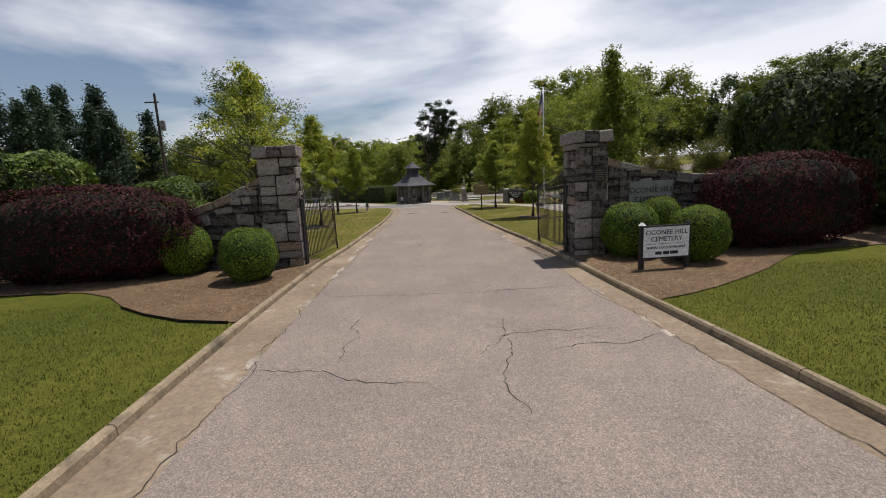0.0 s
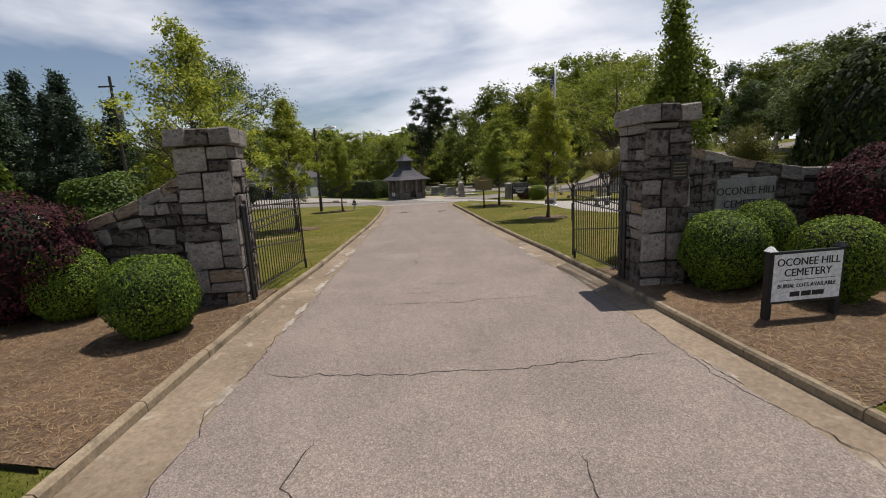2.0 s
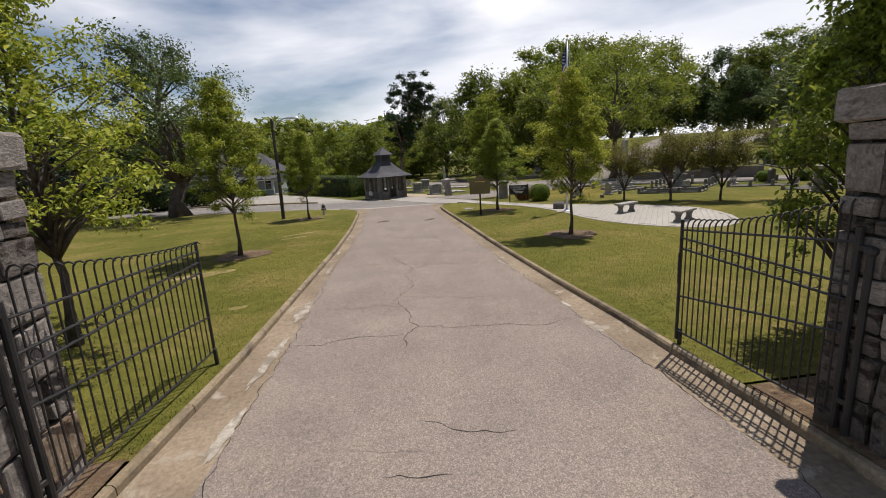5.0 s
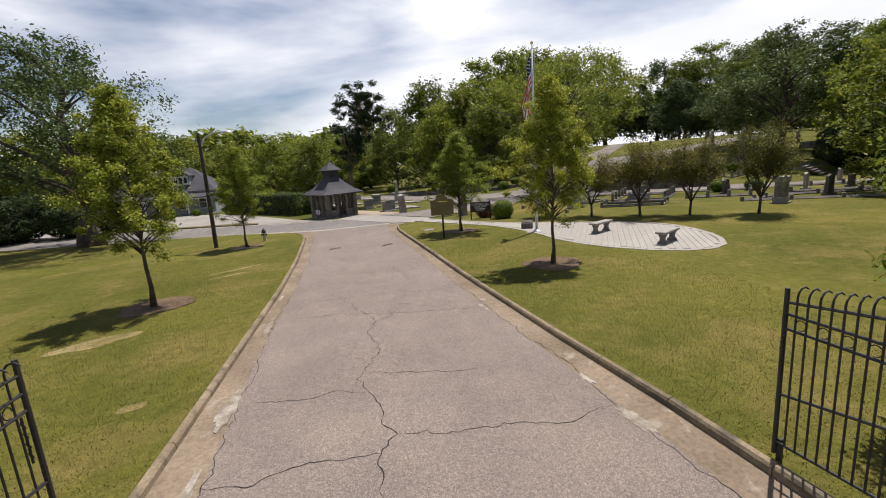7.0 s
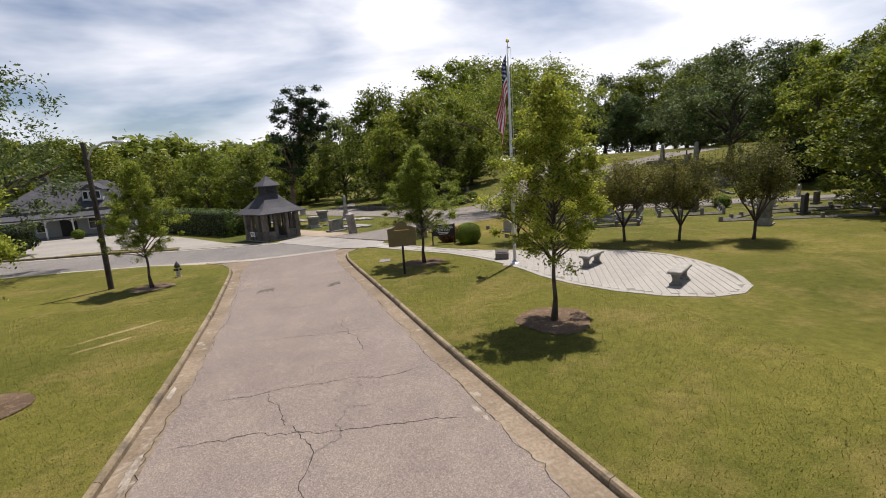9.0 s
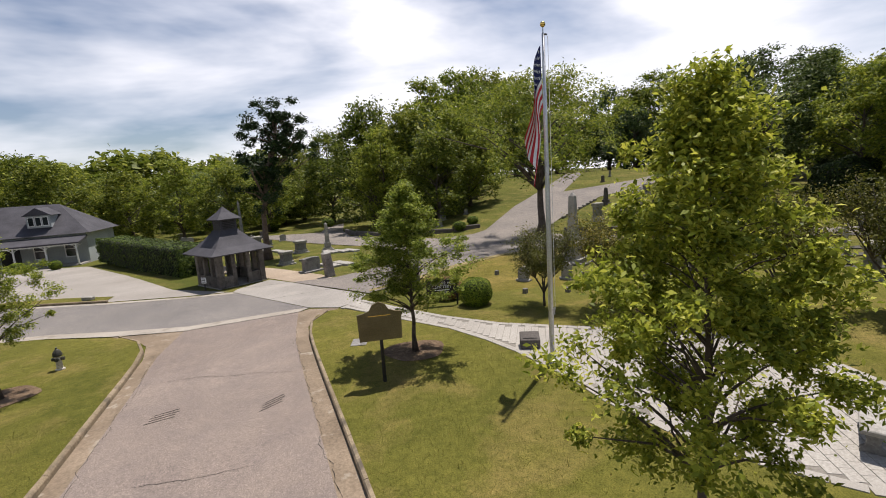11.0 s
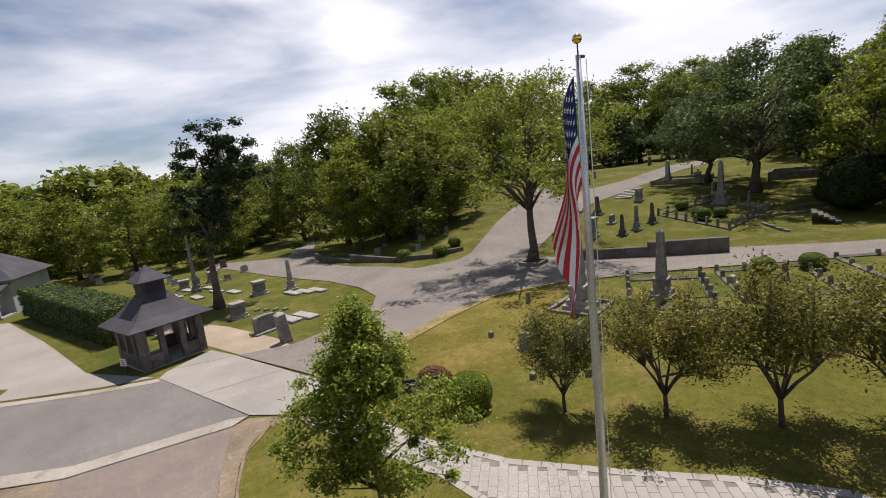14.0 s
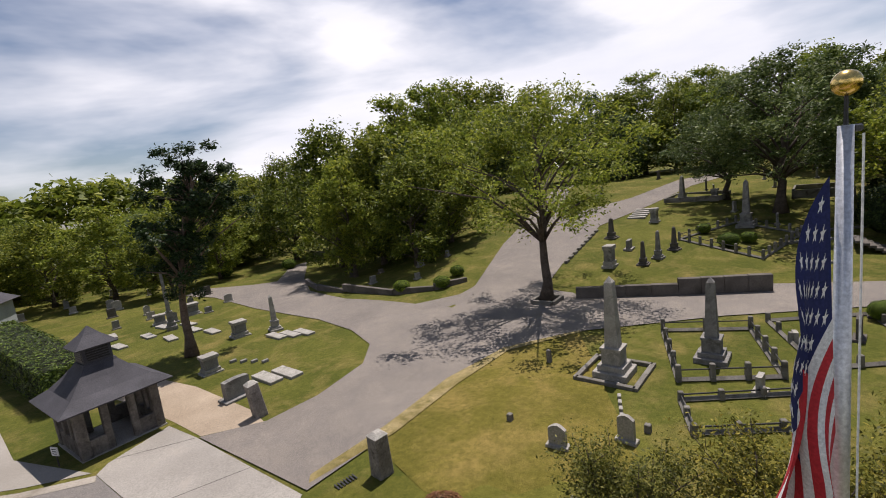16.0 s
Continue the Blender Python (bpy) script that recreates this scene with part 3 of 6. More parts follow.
# ---- trees and shrubs ----
def grow(name, label, height, base, radius, shape, clumps, per, leaf_size, trunk_r, leaf_mat, bark, seed, spread=0.5, lean=0.0, limbs=18, category="tree", wild=0.25, core=0.12):
    """A tree: trunk with limbs to the clumps of its crown. shape(u) gives the crown's radius share at height share u."""
    rng = np.random.default_rng(seed)
    holder = thing(name, label, category)
    bm = bmesh.new()
    n = 9
    wob = rng.normal(size=(n + 1, 2)) * trunk_r * 0.45
    wob[0] = 0
    top = height * 0.93
    spine = [Vector((wob[i, 0] + lean * (i / n) ** 2, wob[i, 1], top * i / n)) for i in range(n + 1)]
    rad = [trunk_r * (1.0 - 0.86 * (i / n) ** 0.8) for i in range(n + 1)]
    rad[0] *= 1.5
    add_tube(bm, spine, rad, 9)

    def spine_at(z):
        k = clamp(z / top * n, 0, n - 0.001)
        i = int(k)
        return spine[i].lerp(spine[i + 1], k - i), rad[i] + (rad[i + 1] - rad[i]) * (k - i)

    lump = rng.uniform(0, math.tau, 6)
    cs = []
    for _ in range(clumps):
        u = rng.uniform(0, 1) ** 0.9
        a = rng.uniform(0, math.tau)
        reach = radius * shape(u) * (1 + wild * math.sin(2 * a + lump[0] + 4 * u) + wild * 0.8 * math.sin(3 * a + lump[1] - 7 * u))
        r = reach * math.sqrt(rng.uniform(core, 1.0))
        z = base + (height - base) * u
        c, _ = spine_at(min(z, top))
        cs.append((c.x + r * math.cos(a), c.y + r * math.sin(a), z + rng.normal() * 0.04 * height))
    order = rng.permutation(len(cs))[:limbs]
    for i in order:
        c = Vector(cs[i])
        r = math.hypot(c.x, c.y)
        z0 = clamp(c.z - r * rng.uniform(0.5, 0.95), base * 0.75, top * 0.9)
        p0, r0 = spine_at(z0)
        mid = p0.lerp(c, 0.5) + Vector((rng.normal() * 0.06 * r, rng.normal() * 0.06 * r, 0.10 * r))
        r1 = min(r0 * 0.55, trunk_r * 0.42)
        add_tube(bm, [p0, p0.lerp(mid, 0.5) + Vector((0, 0, 0.03 * r)), mid, mid.lerp(c, 0.6), c], [r1, r1 * 0.8, r1 * 0.55, r1 * 0.35, r1 * 0.12], 5)
    part("trunk", bm, bark, holder, smooth=True)
    cs = np.array(cs)
    size = np.repeat(rng.uniform(0.55, 1.25, clumps), per)[:, None]
    pts = np.repeat(cs, per, 0) + rng.normal(size=(clumps * per, 3)) * np.array([spread, spread, spread * 0.72]) * size
    link_mesh("crown", quads("crown", leaf_quads(pts, leaf_size, rng)), leaf_mat, holder)
    return holder


def round_crown(u):
    return max(0.05, math.sin(math.pi * (0.16 + 0.80 * u)) ** 0.65)


def cone_egg(u):
    return max(0.05, 0.62 + 1.5 * u if u < 0.25 else 1.0 - ((u - 0.25) / 0.75) ** 1.35 * 0.95)


def pine_crown(u):
    return 0.35 + 0.65 * math.sin(math.pi * (0.12 + 0.7 * u)) + 0.2 * math.sin(17 * u)


def cone_crown(u):
    return 1.02 - u


def put(ob, x, y, dz=0.0, turn=0.0, s=1.0, sz=None):
    ob.matrix_basis = pose(*on(x, y, dz), 0, 0, turn) @ Matrix.Diagonal((s, s, sz or s, 1))
    return ob


def again(ob, x, y, dz=0.0, turn=0.0, s=1.0, sz=None, label=""):
    ob_scale = Matrix.Diagonal((*[1 / q for q in ob.scale], 1))
    o = copy_thing(ob, pose(*on(x, y, dz), 0, 0, turn) @ Matrix.Diagonal((s, s, sz or s, 1)) @ ob_scale)
    return tagged(o, label)


def shrub(name, label, rx, ry, h, count, size, leaf_mat, seed, power=2.4, lumps=0.05, category="shrub", box=False):
    """A dense shrub: a dark heart coloured as inner shade, under a skin of leaves."""
    rng = np.random.default_rng(seed)
    holder = thing(name, label, category)
    d = rng.normal(size=(count, 3))
    if box:
        side = rng.integers(0, 5, count)
        d = rng.uniform(-1, 1, (count, 3))
        d[side == 0, 0], d[side == 1, 0], d[side == 2, 1], d[side == 3, 1], d[side == 4, 2] = 1, -1, 1, -1, 1
        out = np.zeros((count, 3))
        out[side == 0, 0], out[side == 1, 0], out[side == 2, 1], out[side == 3, 1], out[side == 4, 2] = 1, -1, 1, -1, 1
        p = d * np.array([rx, ry, h / 2])
    else:
        d /= np.linalg.norm(d, axis=1, keepdims=True)
        q = (np.abs(d) ** power).sum(1) ** (-1 / power)
        p = d * q[:, None] * np.array([rx, ry, h / 2])
        out = d
    ph = rng.uniform(0, 6, 4)
    wave = 1 + lumps * (np.sin(p[:, 0] * 2.3 / max(0.3, size * 8) + ph[0]) + np.sin(p[:, 1] * 2.6 / max(0.3, size * 8) + ph[1]) + np.sin(p[:, 2] * 3.1 / max(0.3, size * 8) + ph[2])) * 0.5
    p = p * (wave * rng.uniform(0.93, 1.02, count))[:, None]
    p[:, 2] += h / 2
    keep = p[:, 2] > 0.02
    link_mesh("foliage", quads("foliage", leaf_quads(p[keep], size, rng, outward=out[keep] + np.array([0, 0, 0.25]))), leaf_mat, holder)
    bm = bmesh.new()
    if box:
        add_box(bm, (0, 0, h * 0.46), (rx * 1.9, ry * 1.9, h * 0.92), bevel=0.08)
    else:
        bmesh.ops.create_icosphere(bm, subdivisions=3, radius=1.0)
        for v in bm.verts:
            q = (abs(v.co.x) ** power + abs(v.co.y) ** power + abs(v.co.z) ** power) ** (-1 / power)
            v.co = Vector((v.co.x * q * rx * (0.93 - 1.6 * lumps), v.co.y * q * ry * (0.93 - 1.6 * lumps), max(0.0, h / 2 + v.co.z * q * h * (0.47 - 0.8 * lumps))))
    part("shade_core", bm, TWIG_CORE, holder, smooth=True)
    return holder


# young trees along the drive
young = grow("young_tree", "young oak with bright spring leaves in a straw ring", 5.5, 1.95, 1.5, cone_egg, 260, 160, 0.04, 0.07, LEAF_YOUNG, BARK, 11, 0.11, limbs=85, wild=0.3, core=0.2)
tagged(young, group="young trees by the drive")
put(young, 6.85, 24.6, 0.12, 0, 0.92, 1.0)
again(young, 6.48, 33.65, 0.12, 130, 1.05, 0.86)
again(young, -5.25, 25.87, 0.12, 70, 0.98, 1.05)
again(young, -4.4, 36.5, 0.12, 200, 0.85, 0.88, "young oak with thin bright leaves near a lamp post")
gate_tree = grow("gate_tree", "bushy young tree behind the stone gate wall", 6.6, 2.2, 2.2, cone_egg, 210, 70, 0.055, 0.10, LEAF_YOUNG, BARK, 12, 0.15, limbs=120, wild=0.4, core=0.3)
put(gate_tree, -5.9, 17.9, 0.12, 40, 0.95, 1.0)
gate_oak = grow("gate_tree", "slim dark-leaved young tree behind the gate wall", 5.5, 1.3, 1.0, cone_egg, 170, 80, 0.06, 0.09, LEAF_OAK, BARK, 13, 0.14, limbs=80, wild=0.35, core=0.3)
put(gate_oak, 6.95, 14.9, 0.12, 160, 0.85, 1.08)
for x, y, r in ((6.85, 24.6, 0.95), (6.48, 33.7, 0.9), (-5.2, 25.87, 0.95), (-4.4, 36.5, 0.8)):
    ring = [(x + r * (1 + 0.12 * math.sin(3 * a + x)) * math.cos(a), y + r * (1 + 0.1 * math.sin(2 * a + y)) * math.sin(a)) for a in [k * math.tau / 20 for k in range(20)]]
    structure("mulch_ring", sheet(ring, 0.15, 0.6), MULCH, "brown straw ring round a young tree", "planting bed")

# crape myrtles: several slim stems each
def myrtle(seed, h, r, clumps):
    rng = np.random.default_rng(seed)
    holder = thing("crape_myrtle", "crape myrtle with slim stems and thin bronze-green leaves", "tree", "row of crape myrtles")
    tips = []
    fork = Vector((0.04, 0.03, h * 0.2))
    bm = bmesh.new()
    add_tube(bm, [(0, 0, -0.05), (0.03, 0, h * 0.1), fork], [0.075, 0.06, 0.055], 8)
    part("trunk", bm, BARK, holder, smooth=True)
    for k in range(6):
        a = k * math.tau / 6 + rng.uniform(-0.4, 0.4)
        bm = bmesh.new()
        q = Vector((0.3 * r * math.cos(a), 0.3 * r * math.sin(a), h * 0.4))
        add_tube(bm, [fork, fork.lerp(q, 0.5) + Vector((0, 0, 0.05)), q], [0.045, 0.036, 0.028], 6)
        for j in range(7):
            b = a + rng.uniform(-1.3, 1.3)
            rr = r * rng.uniform(0.2, 1.0)
            e = Vector((rr * math.cos(b), rr * math.sin(b), h * rng.uniform(0.45, 0.98)))
            m1 = q.lerp(e, 0.5) + Vector((0, 0, 0.08))
            add_tube(bm, [q, m1, e], [0.026, 0.017, 0.006], 5)
            for w in range(4):
                e2 = m1.lerp(e, rng.uniform(0.1, 0.7))
                tip = e2 + Vector((rng.normal() * 0.28, rng.normal() * 0.28, rng.uniform(0.15, 0.5)))
                add_tube(bm, [e2, tip], [0.009, 0.003], 4, False)
                tips += [tip, e2.lerp(tip, 0.5)]
            tips += [e, m1.lerp(e, 0.6)]
        part("stem", bm, BARK, holder, smooth=True)
    t = np.array([tuple(v) for v in tips])
    pts = np.repeat(t, clumps, 0) + rng.normal(size=(len(t) * clumps, 3)) * 0.15
    link_mesh("crown", quads("crown", leaf_quads(pts, 0.042, rng)), LEAF_MYRTLE, holder)
    return holder


myr = myrtle(21, 3.9, 1.6, 36)
put(myr, 14.15, 33.7, 0, 10, 0.98, 0.95)
again(myr, 15.93, 31.9, 0, 100, 1.08, 1.06)
again(myr, 17.8, 30.5, 0, 220, 1.0, 1.05)
again(myr, 20.1, 28.7, 0, 300, 1.05, 1.15)
again(myr, 12.33, 35.5, 0, 170, 0.85, 0.82)

# the broad oak in the fork of the lanes
oak = grow("oak_tree", "broad oak with spreading limbs beside the lane", 12.6, 5.3, 6.2, round_crown, 210, 85, 0.12, 0.36, LEAF_OAK, BARK, 31, 0.42, limbs=26, wild=0.4, core=0.3)
put(oak, 24.05, 53.1, 0, 0)
hill_oak = grow("oak_tree", "tall dark oak in full leaf on the grave hill", 14.0, 4.2, 7.0, round_crown, 290, 85, 0.16, 0.44, LEAF_OLD, BARK, 32, 0.48, limbs=32, wild=0.3, core=0.35)
put(hill_oak, 54.0, 55.0, 0, 120, 1.08, 1.0)
again(hill_oak, 70.5, 50.0, 0, 40, 0.95, 0.9)
again(hill_oak, 66.0, 43.0, 0, 250, 0.85, 0.8)
again(hill_oak, 60.5, 48.5, 0, 310, 0.9, 0.85)
again(hill_oak, 57.5, 62.5, 0, 75, 0.8, 0.72)
old_oak = grow("oak_tree", "old spreading oak with thick dark limbs by the street", 12.2, 3.4, 5.6, round_crown, 210, 110, 0.115, 0.6, LEAF_OLD, BARK, 33, 0.42, limbs=45, wild=0.45, core=0.3)
put(old_oak, -15.4, 45.6, 0, 230)
wood_a = grow("woodland_tree", "leafy woodland tree in spring green", 17, 1.4, 5.8, round_crown, 200, 56, 0.27, 0.34, LEAF_WOOD, BARK, 41, 0.62, limbs=26, core=0.4)
wood_b = grow("woodland_tree", "tall leafy woodland tree with a loose crown", 18, 2.2, 6.0, round_crown, 200, 56, 0.27, 0.34, LEAF_OAK, BARK, 42, 0.60, limbs=26, core=0.4, wild=0.35)
wood_c = grow("woodland_tree", "dark leafy tree with a dense round crown", 14, 1.0, 4.8, round_crown, 200, 50, 0.24, 0.30, LEAF_OLD, BARK, 43, 0.52, limbs=20, core=0.4)
put(wood_a, 18, 88, 0, 0)
put(wood_b, 27, 86, 0, 50)
put(wood_c, 24, 80, 0, 50, 0.9)
rng = random.Random(5)
# the grove behind the shaded plots
for k, (x, y, s) in enumerate(((21, 79, 0.8), (33, 88, 0.95), (39, 98, 1.0), (30, 99, 1.1), (14, 104, 0.9), (22, 108, 1.0), (47, 106, 1.15), (56, 104, 1.05), (37, 112, 1.2), (27, 76, 0.72), (66, 108, 1.2), (74, 100, 1.15), (60, 116, 1.25), (84, 96, 1.1), (80, 86, 0.9), (92, 84, 1.05), (96, 72, 1.0), (88, 68, 0.85), (100, 60, 1.05), (78, 55, 0.95), (22, 71, 0.66), (17, 77, 0.66), (28, 75, 0.72), (84, 48, 1.0), (92, 40, 1.05), (52.5, 45, 0.62), (57, 41, 0.7), (64, 45, 0.8), (72, 50, 0.85), (74, 38, 0.9), (104, 92, 1.1), (70, 89, 0.85), (76, 94, 1.0), (83, 82, 0.9), (89, 91, 1.0), (79, 64, 0.8), (86, 58, 0.9), (94, 50, 0.95))):
    again((wood_a, wood_b, wood_a, wood_c)[k % 4], x, y, 0, rng.uniform(0, 360), s * rng.uniform(0.92, 1.05), s * rng.uniform(0.9, 1.08))
# woods beyond the lodge and the valley
for k in range(54):
    a = rng.uniform(0, 1)
    x = -62 + 74 * a + rng.uniform(-3, 3)
    y = 104 + rng.uniform(0, 46) + 10 * abs(a - 0.5)
    again((wood_a, wood_b, wood_a, wood_c)[k % 4], x, y, 0, rng.uniform(0, 360), rng.uniform(0.7, 0.95), rng.uniform(0.50, 0.70))
for x, y, s in ((-2, 92, 0.66), (-9, 97, 0.72), (-16, 100, 0.7), (3, 98, 0.62), (-24, 96, 0.8), (-32, 92, 0.85), (-40, 88, 0.85), (-48, 80, 0.9), (-30, 104, 0.9), (6, 112, 0.8), (10, 118, 0.95)):
    again((wood_a, wood_b)[int(x) % 2], x, y, 0, rng.uniform(0, 360), s, s * 0.86)
# the edge of the woods on both sides of the entrance
for x, y, s in ((-36, 30, 0.6), (-40, 42, 0.7), (-46, 34, 0.7), (30, 24, 0.55), (37, 20, 0.6), (33, 30, 0.5), (44, 27, 0.7), (50, 34, 0.75), (60, 40, 0.8), (52, 22, 0.7), (64, 30, 0.85), (40, 33, 0.5)):
    again((wood_a, wood_c, wood_b)[int(abs(x)) % 3], x, y, 0, rng.uniform(0, 360), s * 1.1, s)
pine = grow("pine_tree", "tall pine with a bare trunk and tufted top", 11.8, 5.0, 2.15, pine_crown, 140, 130, 0.12, 0.3, LEAF_PINE, PINE_BARK, 51, 0.25, lean=1.9, limbs=80, wild=0.4)
put(pine, 2.5, 60.8, 0, 0)
cedar = grow("cedar_tree", "blue-green cedar with drooping tiers", 17, 1.5, 4.0, cone_crown, 170, 60, 0.22, 0.3, LEAF_CEDAR, BARK, 52, 0.5, limbs=40, wild=0.2)
put(cedar, -52, 62, 0, 0)
for x, y, s in ((-57, 58, 1.0), (-48, 68, 1.02), (-62, 55, 0.95), (-45, 60, 0.9), (-66, 50, 0.95), (-70, 57, 1.05), (-42, 66, 0.98), (-31, 50.5, 0.64), (-33.6, 51.5, 0.68), (-36.2, 49, 0.66), (-39, 49.5, 0.7), (-29, 54, 0.66)):
    again(cedar, x, y, 0, rng.uniform(0, 360), s, s)
# far wooded ridges
def ridge(name, label, centre, length, width, height, turn, seed, count, leaf_size, mat):
    g = np.random.default_rng(seed)
    u, w = g.uniform(-1, 1, count), g.normal(size=count) * 0.35
    prof = np.cos(u * math.pi / 2) ** 0.7 * (1 + 0.10 * np.sin(u * 23) + 0.07 * np.sin(u * 57 + 1))
    z = height * prof * g.uniform(0.2, 1.0, count) ** 0.5
    p = np.stack([u * length, w * width, z], 1) + g.normal(size=(count, 3)) * leaf_size * 0.8
    ob = link_mesh(name, quads(name, leaf_quads(p, leaf_size, g, 0.8)), mat)
    ob.matrix_world = pose(*centre, 0, 0, turn)
    return tagged(ob, label, "woodland", kind="stuff")


ridge("far_woods", "distant wooded ridge", (-60, 260, -4), 190, 30, 26, 8, 61, 26000, 1.7, LEAF_WOOD)
ridge("far_woods", "distant wooded hillside", (110, 190, 0), 120, 26, 26, -20, 62, 16000, 1.5, LEAF_WOOD)
ridge("far_woods", "distant wood edge beyond the street", (-120, 120, -2), 70, 20, 15, 60, 63, 9000, 1.2, LEAF_WOOD)
ridge("far_woods", "wood edge along the side of the grounds", (130, 45, 0), 60, 18, 15, -80, 64, 9000, 1.2, LEAF_WOOD)

ridge("far_woods", "dark wood edge behind the grave hill", (88, 108, 2.5), 62, 12, 11, -40, 65, 12000, 0.9, LEAF_OLD)

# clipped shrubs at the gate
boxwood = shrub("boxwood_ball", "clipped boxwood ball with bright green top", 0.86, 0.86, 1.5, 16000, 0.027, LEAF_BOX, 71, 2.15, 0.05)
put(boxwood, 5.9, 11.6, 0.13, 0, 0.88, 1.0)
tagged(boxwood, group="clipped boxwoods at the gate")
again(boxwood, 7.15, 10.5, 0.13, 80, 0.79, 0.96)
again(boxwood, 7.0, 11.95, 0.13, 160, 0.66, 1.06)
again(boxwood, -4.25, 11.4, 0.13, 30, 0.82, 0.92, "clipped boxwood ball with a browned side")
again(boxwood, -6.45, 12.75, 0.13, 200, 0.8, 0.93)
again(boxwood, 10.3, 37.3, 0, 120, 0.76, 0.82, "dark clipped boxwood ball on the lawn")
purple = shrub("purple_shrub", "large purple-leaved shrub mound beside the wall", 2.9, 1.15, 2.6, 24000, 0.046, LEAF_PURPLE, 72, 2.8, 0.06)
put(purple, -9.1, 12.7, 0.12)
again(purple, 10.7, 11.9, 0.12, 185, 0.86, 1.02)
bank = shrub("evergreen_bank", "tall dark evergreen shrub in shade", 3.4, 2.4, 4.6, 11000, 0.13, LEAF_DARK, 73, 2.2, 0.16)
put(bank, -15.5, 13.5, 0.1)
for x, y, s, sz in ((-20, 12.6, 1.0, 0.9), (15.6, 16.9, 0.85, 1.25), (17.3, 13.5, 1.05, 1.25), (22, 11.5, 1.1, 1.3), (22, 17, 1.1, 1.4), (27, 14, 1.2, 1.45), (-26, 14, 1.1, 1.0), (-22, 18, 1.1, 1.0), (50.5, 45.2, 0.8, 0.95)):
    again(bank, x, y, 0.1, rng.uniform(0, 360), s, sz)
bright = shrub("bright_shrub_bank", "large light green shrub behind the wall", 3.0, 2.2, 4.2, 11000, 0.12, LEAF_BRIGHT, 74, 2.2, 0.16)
put(bright, -17, 21, 0.1)
for x, y, s, sz in ((-12.5, 24, 0.75, 0.7), (-22, 25, 0.9, 0.95), (28, 19, 1.1, 1.35)):
    again(bright, x, y, 0.1, rng.uniform(0, 360), s, sz)
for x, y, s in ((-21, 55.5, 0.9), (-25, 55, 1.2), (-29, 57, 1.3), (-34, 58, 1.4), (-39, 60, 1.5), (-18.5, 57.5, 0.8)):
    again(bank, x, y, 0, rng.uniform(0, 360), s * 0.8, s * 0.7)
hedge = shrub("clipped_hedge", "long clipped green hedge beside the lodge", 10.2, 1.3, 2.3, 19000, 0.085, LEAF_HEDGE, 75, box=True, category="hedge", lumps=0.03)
hedge.matrix_basis = pose(*on(-6.9, 65.6), 0, 0, -61.3)
for x, y, s in ((17.6, 63.5, 0.8), (20.3, 61.5, 0.75), (22.6, 63.2, 0.7), (41.5, 52.1, 0.9), (43.4, 51.7, 0.7), (43.9, 55.9, 0.7), (3.5, 99, 1.2), (12, 96, 1.1), (31.6, 38.9, 0.7), (29.6, 40.2, 0.7)):
    again(boxwood, x, y, 0, x * 40, s, s * 0.85, "small round clipped shrub among the graves")

bronze = shrub("bronze_shrub", "low reddish-bronze shrub behind a sign", 0.62, 0.5, 1.0, 5000, 0.035, LEAF_BRONZE, 76, 2.1, 0.1)
put(bronze, 9.75, 38.9)
for x, y, k in ((-16.2, 73.4, 0.6), (-19, 73.3, 0.7), (-23.5, 73.3, 0.6), (-26, 73.2, 0.7)):
    again(boxwood, x, y, 0, x * 30, k, k, "small round clipped shrub before a porch")


# ---- stone gate ----
def stone_block(me, at, size, turn, parent):
    ob = new("stone", me)
    ob.parent = parent
    ob.matrix_local = pose(*at, 0, 0, turn) @ Matrix.Diagonal((*size, 1))
    return ob


def rough_block(seed, mostly_dark=False):
    """A unit block with a skewed outline and split, uneven faces."""
    g = np.random.default_rng(seed)
    bm = bmesh.new()
    bmesh.ops.create_cube(bm, size=1.0)
    skew = {(a, b): g.normal(size=2) * 0.022 for a in (-1, 1) for b in (-1, 1)}
    for v in bm.verts:
        dx, dz = skew[(1 if v.co.x > 0 else -1, 1 if v.co.z > 0 else -1)]
        v.co.x += dx
        v.co.z += dz
    bmesh.ops.bevel(bm, geom=bm.edges[:], offset=0.06, segments=1, affect="EDGES")
    for v in bm.verts:
        v.co += Vector(g.normal(size=3) * 0.026)
    me = bpy.data.meshes.new("stone")
    bm.to_mesh(me)
    bm.free()
    me.materials.append(GRANITE_DARK if seed % 4 == 1 or mostly_dark and seed % 3 else GRANITE_WARM if seed % 7 == 3 else GRANITE)
    return me


BLOCKS = [rough_block(s) for s in range(14)]
# Mostly stained granite, so the shade on these faces sits in the colour.
DARK_BLOCKS = [rough_block(s, True) for s in range(14)]


